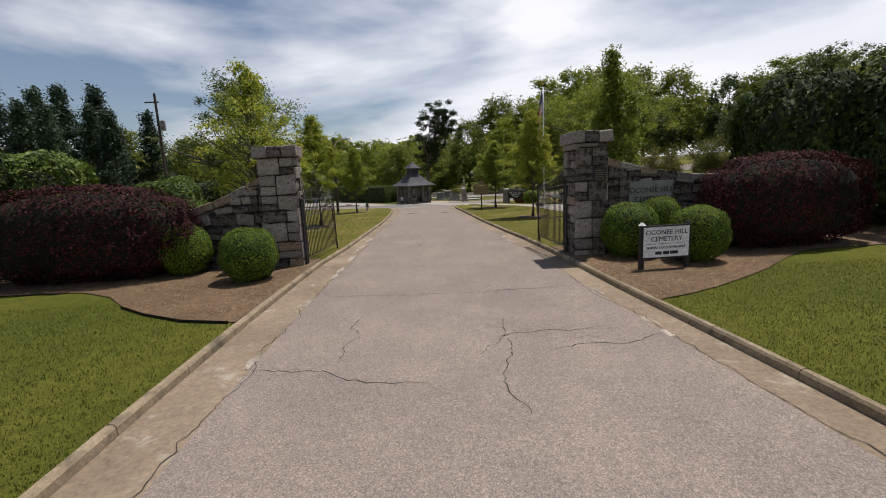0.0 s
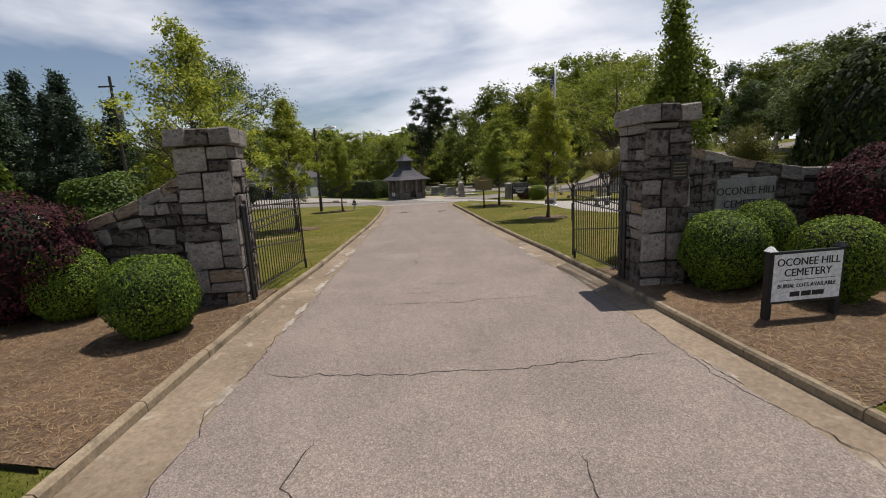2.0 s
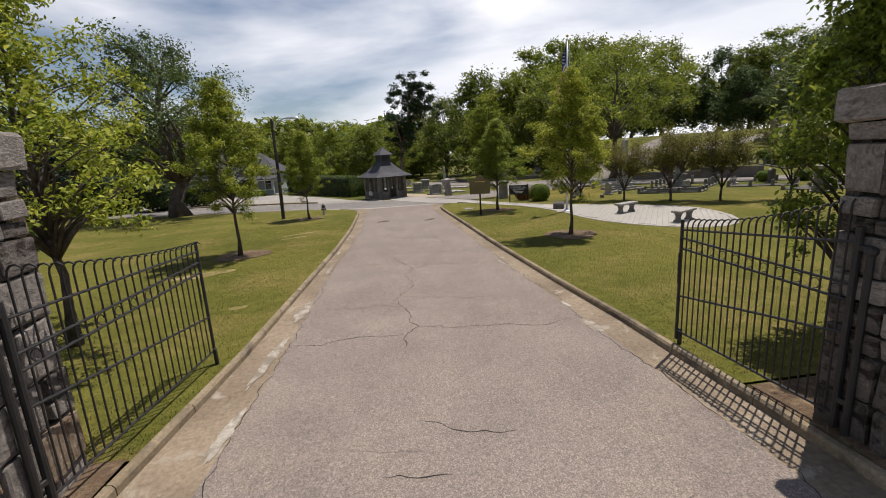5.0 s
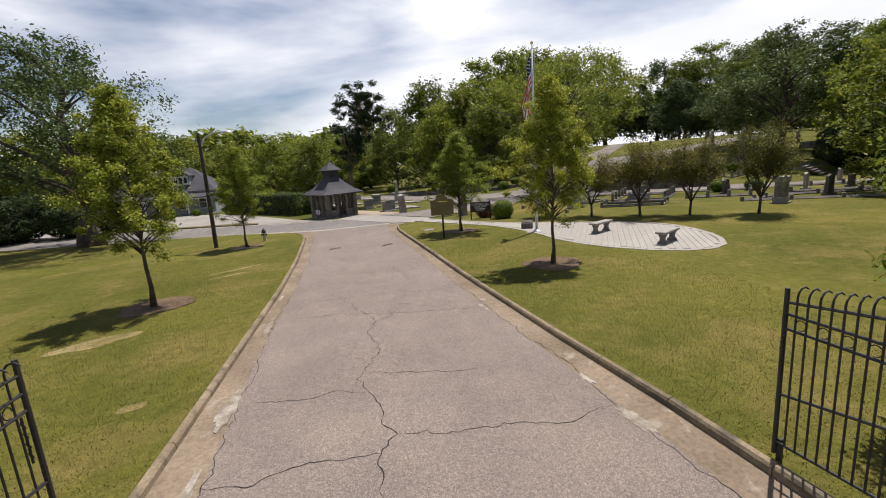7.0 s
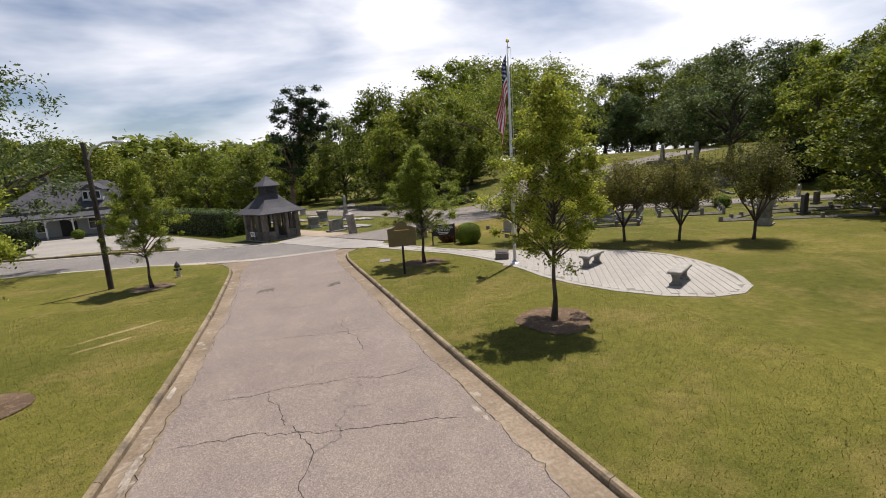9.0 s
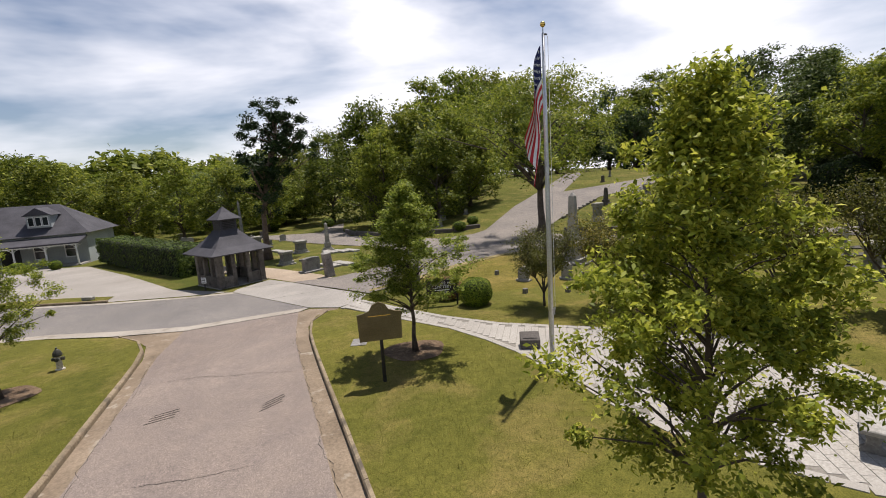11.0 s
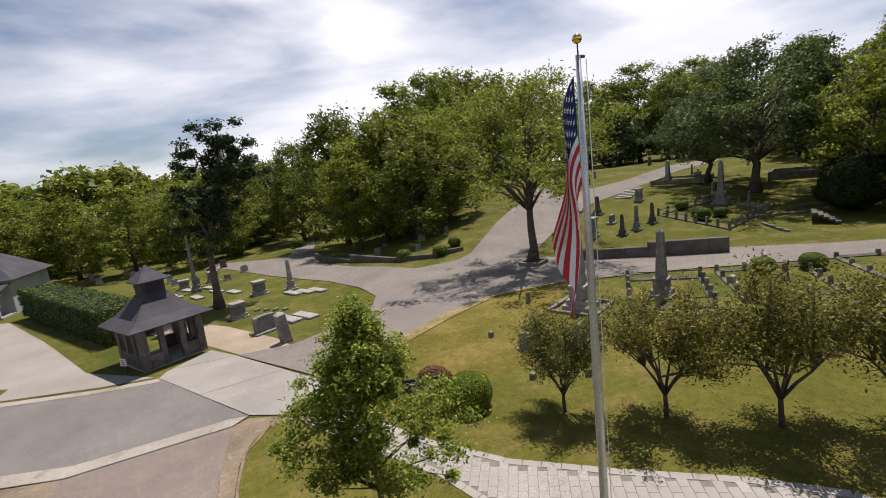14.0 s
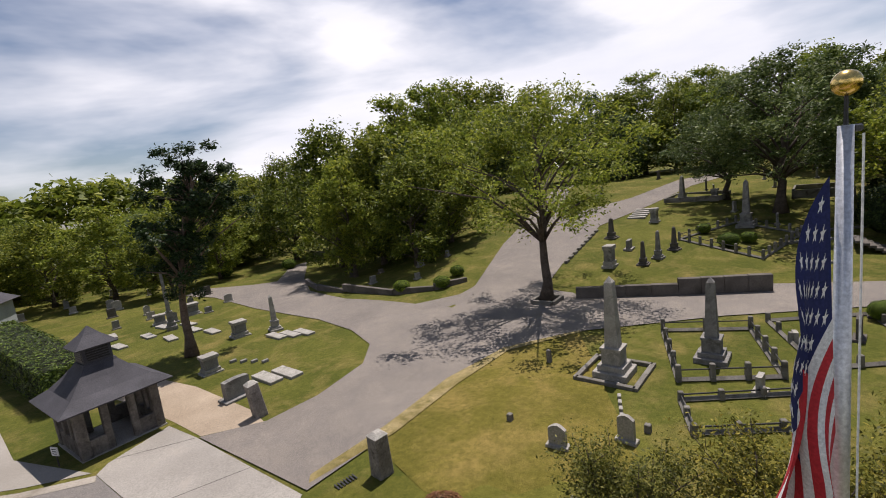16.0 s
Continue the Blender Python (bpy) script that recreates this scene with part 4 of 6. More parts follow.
def pillar(label, x, y, w, d, h, turn, seed, blocks):
    g = random.Random(seed)
    p = thing("gate_pillar", label, "gate pillar", "stone gate pillars", at=on(x, y, 0.08), turn=turn)
    bm = bmesh.new()
    add_box(bm, (0, 0, h / 2), (w - 0.1, d - 0.1, h))
    part("core", bm, MORTAR, p)
    for side in range(4):
        length = w if side % 2 == 0 else d
        z = 0.0
        while z < h - 0.05:
            ch = g.choice((0.24, 0.32, 0.40, 0.46, 0.52)) * g.uniform(0.9, 1.1)
            if h - z - ch < 0.12:
                ch = h - z
            k = -length / 2
            while k < length / 2 - 0.02:
                bl = g.uniform(0.28, 0.68)
                if length / 2 - k - bl < 0.18:
                    bl = length / 2 - k
                pieces = ((z, ch),) if ch < 0.36 or g.random() < 0.6 else ((z, ch * 0.45), (z + ch * 0.45, ch * 0.55))
                for z0, c0 in pieces:
                    out = (d if side % 2 == 0 else w) / 2 - 0.07 + g.uniform(-0.02, 0.035)
                    m = pose(0, 0, 0, 0, 0, side * 90) @ Vector((k + bl / 2, -out, z0 + c0 / 2))
                    stone_block(g.choice(blocks), m, (bl - 0.03, 0.17, c0 - 0.032), side * 90, p)
                k += bl
            z += ch
    for i in range(3):
        for j in range(2):
            cw, cd = (w + 0.22) / 3, (d + 0.22) / 2
            stone_block(BLOCKS[(i + 2 * j) % 8], ((i - 1) * cw, (j - 0.5) * cd, h + 0.16 + g.uniform(-0.01, 0.012)), (cw - 0.012, cd - 0.012, 0.32), 0, p)
    return p


pillar_l = pillar("square granite gate pillar with a heavy capstone", -3.79, 13.36, 0.98, 1.0, 3.2, 3, 1, BLOCKS)
pillar_r = pillar("square granite gate pillar with a small plaque", 5.0, 12.5, 0.9, 1.0, 3.2, -3, 2, DARK_BLOCKS)


def wing_wall(label, x0, y0, x1, y1, h0, h1, seed, blocks):
    """A curved-top wall of irregular stones, from the pillar down to its low end."""
    g = random.Random(seed)
    ln, turn = math.hypot(x1 - x0, y1 - y0), math.degrees(math.atan2(y1 - y0, x1 - x0))
    wll = tagged(thing("wing_wall", label, "wall", at=on(x0, y0, 0.08), turn=turn), kind="structure")

    def top(s):
        return h1 + (h0 - h1) * max(0.0, 1 - s / 3.6) ** 1.7

    bm = bmesh.new()
    n = 40
    for i in range(n):
        s = (i + 0.5) * ln / n
        add_box(bm, (s, 0, top(s) / 2 - 0.05), (ln / n + 0.003, 0.34, top(s) - 0.1))
    part("core", bm, MORTAR, wll)
    z = 0.0
    while z < h0:
        ch = g.uniform(0.2, 0.36)
        s = g.uniform(-0.2, 0)
        while s < ln:
            bl = g.uniform(0.18, 0.56)
            c = s + bl / 2
            cc = min(ch * g.uniform(0.82, 1.12), top(c) - 0.13 - z)
            if c > 0.02 and cc > 0.07:
                for face in (-1, 1):
                    o = new("stone", g.choice(blocks))
                    o.parent = wll
                    o.matrix_local = pose(c, face * (0.18 + g.uniform(0, 0.03)), z + cc / 2 + g.uniform(-0.02, 0.02), 0, g.uniform(-11, 11), 0) @ Matrix.Diagonal((bl - 0.03, 0.12, cc - 0.03, 1))
            s += bl
        z += ch
    s = 0.0
    while s < ln:
        bl = g.uniform(0.42, 0.62)
        c = s + bl / 2
        tilt = -math.degrees(math.atan2(top(c + 0.2) - top(c - 0.2), 0.4))
        o = stone_block(g.choice(BLOCKS), (c, 0, top(c) - 0.08), (bl / math.cos(radians(tilt)) - 0.012, 0.5, 0.22), 0, wll)
        o.matrix_local = pose(c, 0, top(c) - 0.08, 0, tilt, 0) @ Matrix.Diagonal((bl / math.cos(radians(tilt)) - 0.012, 0.5, 0.22, 1))
        s += bl
    return wll


wing_l = wing_wall("curved granite wing wall beside the gate", -4.26, 13.5, -11.5, 14.0, 2.7, 1.6, 3, DARK_BLOCKS)
wing_r = wing_wall("curved granite wing wall with a name tablet", 5.43, 12.6, 12.6, 13.0, 2.8, 2.15, 4, DARK_BLOCKS)
tab = thing("name_tablet", "grey stone tablet with dark carved letters on the wall", "sign", at=on(6.95, 12.43, 1.72), turn=3)
bm = bmesh.new()
add_box(bm, (0, 0, 0), (1.35, 0.09, 0.85), bevel=0.015)
part("slab", bm, GREY_STONE, tab)
letters("lettering", "OCONEE HILL", 0.215, (0, -0.05, 0.16), tab, BLACK)
letters("lettering", "CEMETERY", 0.215, (0, -0.05, -0.1), tab, BLACK)
plq = thing("pillar_plaque", "small dark bronze plaque with raised lines", "sign", at=on(5.2, 11.95, 2.4), turn=-3)
bm = bmesh.new()
add_box(bm, (0, 0, 0), (0.34, 0.03, 0.38), bevel=0.008)
part("plate", bm, BLACK, plq)
for k in range(5):
    bm = bmesh.new()
    add_box(bm, (0, -0.018, 0.12 - k * 0.06), (0.25, 0.008, 0.018))
    part("text_bar", bm, BRONZE, plq)
bm = bmesh.new()
bmesh.ops.create_uvsphere(bm, u_segments=8, v_segments=6, radius=0.03, matrix=Matrix.Translation((0, -0.01, 0.21)))
part("boss", bm, BLACK, plq)


def gate(label, x0, y0, x1, y1, h0, h1, curl):
    """One open leaf of the iron gate; its top sweeps down from the hinge side."""
    ln, turn = math.hypot(x1 - x0, y1 - y0), math.degrees(math.atan2(y1 - y0, x1 - x0))
    gt = thing("iron_gate", label, "gate", "open iron gates", at=on(x0, y0, 0.2), turn=turn)

    def top(s):
        return h1 + (h0 - h1) * (1 - s / ln) ** 1.7

    for s, r in ((0.0, 0.035), (ln, 0.024)):
        bm = bmesh.new()
        add_tube(bm, [(s, 0, -0.02), (s, 0, top(s) - (0.05 if s else 0.35))], [r, r], 8)
        part("stile", bm, IRON, gt)
    for z0, z1 in ((0.12, 0.12), (1.02, 0.68), (1.36, 1.42), (1.52, 1.58), (h0 - 0.5, h1 - 0.2)):
        bm = bmesh.new()
        add_tube(bm, [(0, 0, z0), (ln, 0, z1)], [0.016, 0.016], 6)
        part("rail", bm, IRON, gt)
    n = 23
    for k in range(1, n):
        s = ln * k / n
        t = top(s)
        pts = [(s, 0, 0.12), (s, 0, t - 0.13)] + [(s, curl * (0.085 - 0.085 * math.cos(a)), t - 0.13 + 0.10 * math.sin(a)) for a in (0.5, 1.1, 1.7, 2.4)]
        bm = bmesh.new()
        add_tube(bm, pts, [0.0105] * 5 + [0.006], 6)
        part("bar", bm, IRON, gt)
        if k % 2:
            bm = bmesh.new()
            ring = [(s + ln / n * 0.5 + 0.05 * math.cos(a), 0, 1.44 + 0.06 * s / ln + 0.055 * math.sin(a)) for a in [j * math.tau / 10 for j in range(9)]]
            add_tube(bm, ring, [0.006] * 9, 5)
            part("scroll", bm, IRON, gt)
    bm = bmesh.new()
    add_tube(bm, [(-0.12, 0, -0.1), (-0.12, 0, 1.85)], [0.036, 0.034], 10)
    bmesh.ops.create_uvsphere(bm, u_segments=10, v_segments=8, radius=0.055, matrix=Matrix.Translation((-0.12, 0, 1.88)))
    part("hinge_post", bm, IRON, gt)
    bm = bmesh.new()
    add_box(bm, (ln - 0.04, curl * 0.03, 0.02), (0.05, 0.05, 0.28), bevel=0.006)
    part("drop_bolt", bm, IRON, gt)
    bm = bmesh.new()
    for j in range(9):
        add_tube(bm, [(ln - 0.03, 0.05 + 0.012 * (j % 2), 1.36 - j * 0.05), (ln - 0.03, 0.05 - 0.012 * (j % 2), 1.30 - j * 0.05)], [0.012, 0.012], 5)
    part("chain", bm, IRON, gt)
    for z in (0.3, 1.9):
        bm = bmesh.new()
        add_box(bm, (-0.06, 0, z), (0.14, 0.05, 0.06), bevel=0.008)
        part("hinge", bm, IRON, gt)
    return gt


gate("black wrought-iron gate leaf standing open by the kerb", -3.2, 13.2, -2.84, 16.3, 2.35, 1.95, -1)
gate("black wrought-iron gate leaf standing open with a chain", 4.5, 12.75, 4.38, 15.1, 2.45, 1.9, -1)

# the small sale sign before the shrubs
sg = thing("lot_sign", "white sign board with black border on two posts", "sign", at=on(5.92, 9.85, 0.08), turn=2)
bm = bmesh.new()
add_box(bm, (0, 0, 0.72), (1.22, 0.04, 0.80), bevel=0.006)
part("border", bm, BLACK, sg)
bm = bmesh.new()
add_box(bm, (0, -0.02, 0.72), (1.14, 0.014, 0.72))
part("panel", bm, SIGN_WHITE, sg, "white painted panel")
for sx in (-1, 1):
    bm = bmesh.new()
    add_box(bm, (sx * 0.58, 0.04, 0.56), (0.10, 0.10, 1.14), bevel=0.008)
    post = part("post", bm, BLACK, sg)
    bm = bmesh.new()
    add_box(bm, (sx * 0.58, 0.04, 1.16), (0.13, 0.13, 0.07), taper=0.3)
    part("post_cap", bm, WHITE if sx < 0 else BLACK, post)
letters("lettering", "OCONEE HILL", 0.165, (0, -0.03, 0.95), sg, BLACK)
letters("lettering", "CEMETERY", 0.165, (0, -0.03, 0.79), sg, BLACK)
letters("lettering", "BURIAL LOTS AVAILABLE", 0.088, (0, -0.03, 0.59), sg, BLACK)
for bx, bw in ((-0.19, 0.16), (0.0, 0.16), (0.2, 0.2)):
    bm = bmesh.new()
    add_box(bm, (bx, -0.028, 0.46), (bw, 0.006, 0.075))
    part("text_bar", bm, BLACK, sg)
bm = bmesh.new()
add_box(bm, (0, -0.028, 0.68), (0.95, 0.006, 0.008))
part("rule", bm, BLACK, sg)

# the dark lawn sign
ds = thing("cemetery_sign", "black sign board with white letters on two posts", "sign", at=on(9.1, 38.0), turn=-20)
bm = bmesh.new()
add_box(bm, (0, 0, 0.88), (1.15, 0.06, 0.62), bevel=0.01)
part("board", bm, BLACK, ds)
for sx in (-1, 1):
    bm = bmesh.new()
    add_box(bm, (sx * 0.6, 0, 0.62), (0.07, 0.07, 1.24), bevel=0.006)
    part("post", bm, BLACK, ds)
letters("lettering", "OCONEE HILL", 0.17, (0, -0.035, 1.04), ds, WHITE)
letters("lettering", "CEMETERY", 0.17, (0, -0.035, 0.89), ds, WHITE)
for k in range(2):
    bm = bmesh.new()
    add_box(bm, (0, -0.034, 0.76 - k * 0.08), (0.62 - 0.15 * k, 0.006, 0.035))
    part("text_bar", bm, WHITE, ds)

# ---- the flagpole ----
fp = thing("flagpole", "tapered aluminium flagpole with a gilded ball", "flagpole", at=on(9.46, 31.0, 0.143))
bm = bmesh.new()
add_tube(bm, [(0, 0, 0), (0, 0, 3), (0, 0, 6), (0, 0, 8.22)], [0.065, 0.066, 0.05, 0.034], 16)
part("shaft", bm, STEEL, fp, smooth=True)
bm = bmesh.new()
add_lathe(bm, [(0.19, 0), (0.19, 0.03), (0.12, 0.06), (0.09, 0.12)], 20)
part("base_collar", bm, STEEL, fp)
bm = bmesh.new()
bmesh.ops.create_uvsphere(bm, u_segments=20, v_segments=12, radius=0.065, matrix=Matrix.Translation((0, 0, 8.43)))
part("finial", bm, GOLD, fp, "gilded ball finial", smooth=True)
bm = bmesh.new()
add_tube(bm, [(0, 0, 8.22), (0, 0, 8.37)], [0.012, 0.009], 8)
add_box(bm, (0.055, -0.02, 8.2), (0.09, 0.03, 0.04), bevel=0.008)
part("truck", bm, IRON, fp)
bm = bmesh.new()
add_tube(bm, [(0.11, -0.03, 8.17), (0.10, -0.05, 5), (0.09, -0.06, 1.4)], [0.006] * 3, 5)
part("halyard", bm, WHITE, fp)
bm = bmesh.new()
add_box(bm, (0.085, -0.03, 1.35), (0.03, 0.03, 0.18), bevel=0.006)
part("cleat", bm, STEEL, fp)


def drape(u, v):
    """A limp flag: u down the hoist, v out along the fly."""
    z = 7.97 - 1.45 * u - 2.15 * v * (1 - 0.10 * u)
    r = 0.07 + 0.56 * (1 - math.exp(-2.6 * v)) * (1 - 0.45 * u * v) * (0.72 + 0.28 * math.sin(5 * v + 2))
    a = radians(165) + 0.75 * (u - 0.45) + 0.38 * math.sin(9 * u + 2.2 * v) * min(1, 3 * v)
    return Vector((r * math.cos(a), r * math.sin(a), z))


fl = thing("flag", "limp striped flag of red white and blue cloth", "flag", at=on(9.46, 31.0, 0.143))
nu, nv = 39, 40
for mname, fmat, test in (("red_stripe", FLAG_RED, 0), ("white_stripe", FLAG_WHITE, 1), ("canton", FLAG_BLUE, 2)):
    for s in range(13 if test < 2 else 1):
        if test < 2 and s % 2 != test:
            continue
        bm = bmesh.new()
        grid = {}
        lo, hi = (s * 3, s * 3 + 3) if test < 2 else (0, 21)
        for i in range(lo, hi + 1):
            for j in range(nv + 1):
                grid[i, j] = bm.verts.new(drape(i / nu, j / nv))
        for i in range(lo, hi):
            for j in range(nv):
                blue = i < 21 and j < 0.42 * nv
                if blue == (test == 2):
                    bm.faces.new((grid[i, j], grid[i + 1, j], grid[i + 1, j + 1], grid[i, j + 1]))
        bmesh.ops.delete(bm, geom=[v for v in bm.verts if not v.link_faces], context="VERTS")
        part(mname, bm, fmat, fl, smooth=True)
for i in range(9):
    for j in range(6 if i % 2 == 0 else 5):
        u = (i + 1) * 0.538 / 10
        v = ((2 * j + 1 + i % 2) / 12) * 0.41
        c = drape(u, v)
        e1 = (drape(u + 0.01, v) - c).normalized()
        e2 = (drape(u, v + 0.01) - c).normalized()
        for side in (1, -1):
            nrm = e1.cross(e2).normalized() * 0.004 * side
            bm = bmesh.new()
            ring = [bm.verts.new(c + nrm + (e1 * math.cos(k * math.pi / 5) + e2 * math.sin(k * math.pi / 5)) * (0.042 if k % 2 == 0 else 0.017)) for k in range(10)]
            bm.faces.new(ring)
            part("star", bm, FLAG_WHITE, fl)

# ---- the marker, stone block, hydrant, lamp ----
mk = thing("historical_marker", "dark green and gilt metal marker on a post", "marker", at=on(5.14, 32.1, 0.12), turn=-12)
bm = bmesh.new()
out = [(-0.53, 1.12), (0.53, 1.12), (0.55, 1.82), (0.40, 1.84), (0.24, 1.90), (0.16, 2.04), (0.0, 2.11), (-0.16, 2.04), (-0.24, 1.90), (-0.40, 1.84), (-0.55, 1.82)]
fa, fb = [bm.verts.new((x, -0.03, z)) for x, z in out], [bm.verts.new((x, 0.03, z)) for x, z in out]
bm.faces.new(fa)
bm.faces.new(fb[::-1])
for k in range(len(out)):
    bm.faces.new((fa[k], fb[k], fb[(k + 1) % len(out)], fa[(k + 1) % len(out)]))
bmesh.ops.recalc_face_normals(bm, faces=bm.faces)
part("plate", bm, BRONZE, mk)
bm = bmesh.new()
add_tube(bm, [(0, 0, 0), (0, 0, 1.13)], [0.05, 0.045], 10)
part("post", bm, BLACK, mk)
bm = bmesh.new()
add_tube(bm, [(0, -0.045, 1.93), (0, -0.03, 1.93)], [0.085, 0.095], 16)
part("seal", bm, BRONZE, mk)
rng2 = random.Random(9)
for k in range(9):
    bm = bmesh.new()
    w = 0.55 if k == 0 else rng2.uniform(0.80, 0.92)
    add_box(bm, (0, -0.033, 1.76 - k * 0.066), (w, 0.006, 0.022))
    part("text_bar", bm, GOLD if k == 0 else BRONZE, mk)

blk = thing("granite_block", "low grey granite block with a slanted face", "monument", at=on(9.5, 32.15, 0.143), turn=-28)
bm = bmesh.new()
vs = add_box(bm, (0, 0, 0.19), (0.56, 0.46, 0.38), bevel=0.02)
for v in bm.verts:
    if v.co.z > 0.3 and v.co.y < 0:
        v.co.z -= 0.10
part("block", bm, DARK_STONE, blk)
bm = bmesh.new()
add_box(bm, (0, -0.02, 0.345), (0.40, 0.28, 0.012))
bmesh.ops.rotate(bm, verts=bm.verts, cent=(0, 0, 0.345), matrix=Matrix.Rotation(radians(13), 3, "X"))
part("tablet", bm, DARK_STONE, blk)

hy = thing("fire_hydrant", "fire hydrant with dark bonnet and worn white barrel", "hydrant", at=on(-3.75, 38.4, 0.12))
bm = bmesh.new()
add_lathe(bm, [(0.13, 0), (0.13, 0.04), (0.085, 0.06), (0.085, 0.44), (0.10, 0.46)], 14)
part("barrel", bm, HYDRANT_WHITE, hy)
bm = bmesh.new()
add_lathe(bm, [(0.125, 0.46), (0.13, 0.50), (0.11, 0.58), (0.06, 0.66), (0.03, 0.68), (0.03, 0.73)], 14)
part("bonnet", bm, HYDRANT_GREEN, hy, "dark domed bonnet")
for a in (0, 90, 180):
    bm = bmesh.new()
    d = Vector((math.cos(radians(a)), -math.sin(radians(a)), 0))
    add_tube(bm, [d * 0.06 + Vector((0, 0, 0.36)), d * 0.16 + Vector((0, 0, 0.36))], [0.05, 0.055], 10)
    part("outlet_cap", bm, HYDRANT_GREEN, hy)

lp = thing("street_lamp", "dark wooden pole with a curved lamp arm", "street lamp", at=on(-6.1, 37.5, 0.1))
bm = bmesh.new()
add_tube(bm, [(0, 0, 0), (0.05, 0, 3), (0.06, 0, 6.0)], [0.11, 0.095, 0.08], 10)
part("pole", bm, POLE_WOOD, lp)
bm = bmesh.new()
add_tube(bm, [(0.1, 0, 5.35), (0.35, -0.1, 5.75), (0.8, -0.3, 5.95), (1.3, -0.5, 5.98)], [0.045] * 4, 8)
part("arm", bm, STEEL, lp)
bm = bmesh.new()
add_lathe(bm, [(0.03, 0.03), (0.10, 0.0), (0.14, -0.06), (0.13, -0.10)], 12)
bmesh.ops.scale(bm, vec=(2.0, 1.0, 1.0), verts=bm.verts)
bmesh.ops.rotate(bm, verts=bm.verts, cent=(0, 0, 0), matrix=Matrix.Rotation(radians(-22), 3, "Z"))
bmesh.ops.translate(bm, verts=bm.verts, vec=(1.45, -0.56, 6.0))
part("lamp_head", bm, STEEL, lp)

up = thing("utility_pole", "tall dark utility pole with a transformer", "utility pole", at=on(-20.6, 39.8))
bm = bmesh.new()
add_tube(bm, [(0, 0, 0), (0, 0, 10.6)], [0.13, 0.09], 10)
part("pole", bm, POLE_WOOD, up)
bm = bmesh.new()
add_lathe(bm, [(0.2, 0), (0.22, 0.1), (0.22, 0.75), (0.16, 0.82)], 12, (0.32, 0, 7.6))
part("transformer", bm, GREY_STONE, up)
bm = bmesh.new()
add_box(bm, (-0.3, 0, 9.9), (1.1, 0.1, 0.1), bevel=0.01)
part("crossarm", bm, POLE_WOOD, up)

# ---- benches on the plaza ----
def bench(x, y, turn):
    b = thing("stone_bench", "white marble bench on two carved supports", "bench", "benches on the plaza", at=on(x, y, 0.143), turn=turn)
    bm = bmesh.new()
    add_box(bm, (0, 0, 0.43), (1.3, 0.38, 0.09), bevel=0.018)
    part("seat", bm, MARBLE, b)
    for sx in (-1, 1):
        bm = bmesh.new()
        prof = [(0.17, 0.0), (0.17, 0.05), (0.10, 0.12), (0.085, 0.22), (0.13, 0.32), (0.17, 0.385)]
        a = [bm.verts.new((sx * 0.42 - 0.05, p, z)) for p, z in prof] + [bm.verts.new((sx * 0.42 - 0.05, -p, z)) for p, z in prof[::-1]]
        c = [bm.verts.new((v.co.x + 0.1, v.co.y, v.co.z)) for v in a]
        bm.faces.new(a)
        bm.faces.new(c[::-1])
        for k in range(len(a)):
            bm.faces.new((a[k], c[k], c[(k + 1) % len(a)], a[(k + 1) % len(a)]))
        bmesh.ops.recalc_face_normals(bm, faces=bm.faces)
        part("support", bm, GREY_STONE, b)


bench(11.5, 28.85, 24)
bench(11.98, 25.4, 27)

# ---- the stone lodge ----
LX, LY, LT = 0.4, 51.4, 30
lodge = thing("stone_lodge", "small open stone lodge with a steep dark roof", "pavilion", at=on(LX, LY), turn=LT)
g3 = random.Random(33)
half = 1.5
for ix in (-1, -0.36, 0.36, 1):
    for iy in (-1, -0.36, 0.36, 1):
        if max(abs(ix), abs(iy)) < 1:
            continue
        bm = bmesh.new()
        wq = 0.36 if abs(ix) == 1 and abs(iy) == 1 else 0.26
        add_box(bm, (ix * (half - 0.17), iy * (half - 0.17), 1.02), (wq, wq, 2.05), bevel=0.025)
        part("pier", bm, LODGE_STONE, lodge)
for side in range(4):
    for seg in (-1, 0, 1):
        if (side == 0 and seg == 0) or (side == 2 and seg == 0):
            continue
        bm = bmesh.new()
        m = Matrix.Rotation(radians(90 * side), 3, "Z")
        c = m @ Vector((seg * 0.96, -(half - 0.17), 0.36))
        add_box(bm, c, (0.76 if side % 2 == 0 else 0.24, 0.24 if side % 2 == 0 else 0.76, 0.72), bevel=0.02)
        part("low_wall", bm, LODGE_STONE, lodge)
bm = bmesh.new()
add_box(bm, (0, 0, 0.03), (3.1, 3.1, 0.06))
part("floor_slab", bm, SLAB, lodge)
bm = bmesh.new()
for a in range(4):
    m = Matrix.Rotation(radians(90 * a), 4, "Z")
    add_box(bm, m @ Vector((0, -(half - 0.15), 2.1)), (3.2 if a % 2 == 0 else 0.22, 0.22 if a % 2 == 0 else 2.76, 0.16))
part("beam", bm, POLE_WOOD, lodge)


def hip(bm, prof):
    """A square hipped roof through (half width, height) rings."""
    rings = [[bm.verts.new((sx * r, sy * r, z)) for sx, sy in ((-1, -1), (1, -1), (1, 1), (-1, 1))] for r, z in prof]
    for r0, r1 in zip(rings, rings[1:]):
        for k in range(4):
            bm.faces.new((r0[k], r0[(k + 1) % 4], r1[(k + 1) % 4], r1[k]))
    bm.faces.new(rings[0][::-1])
    bm.faces.new(rings[-1])


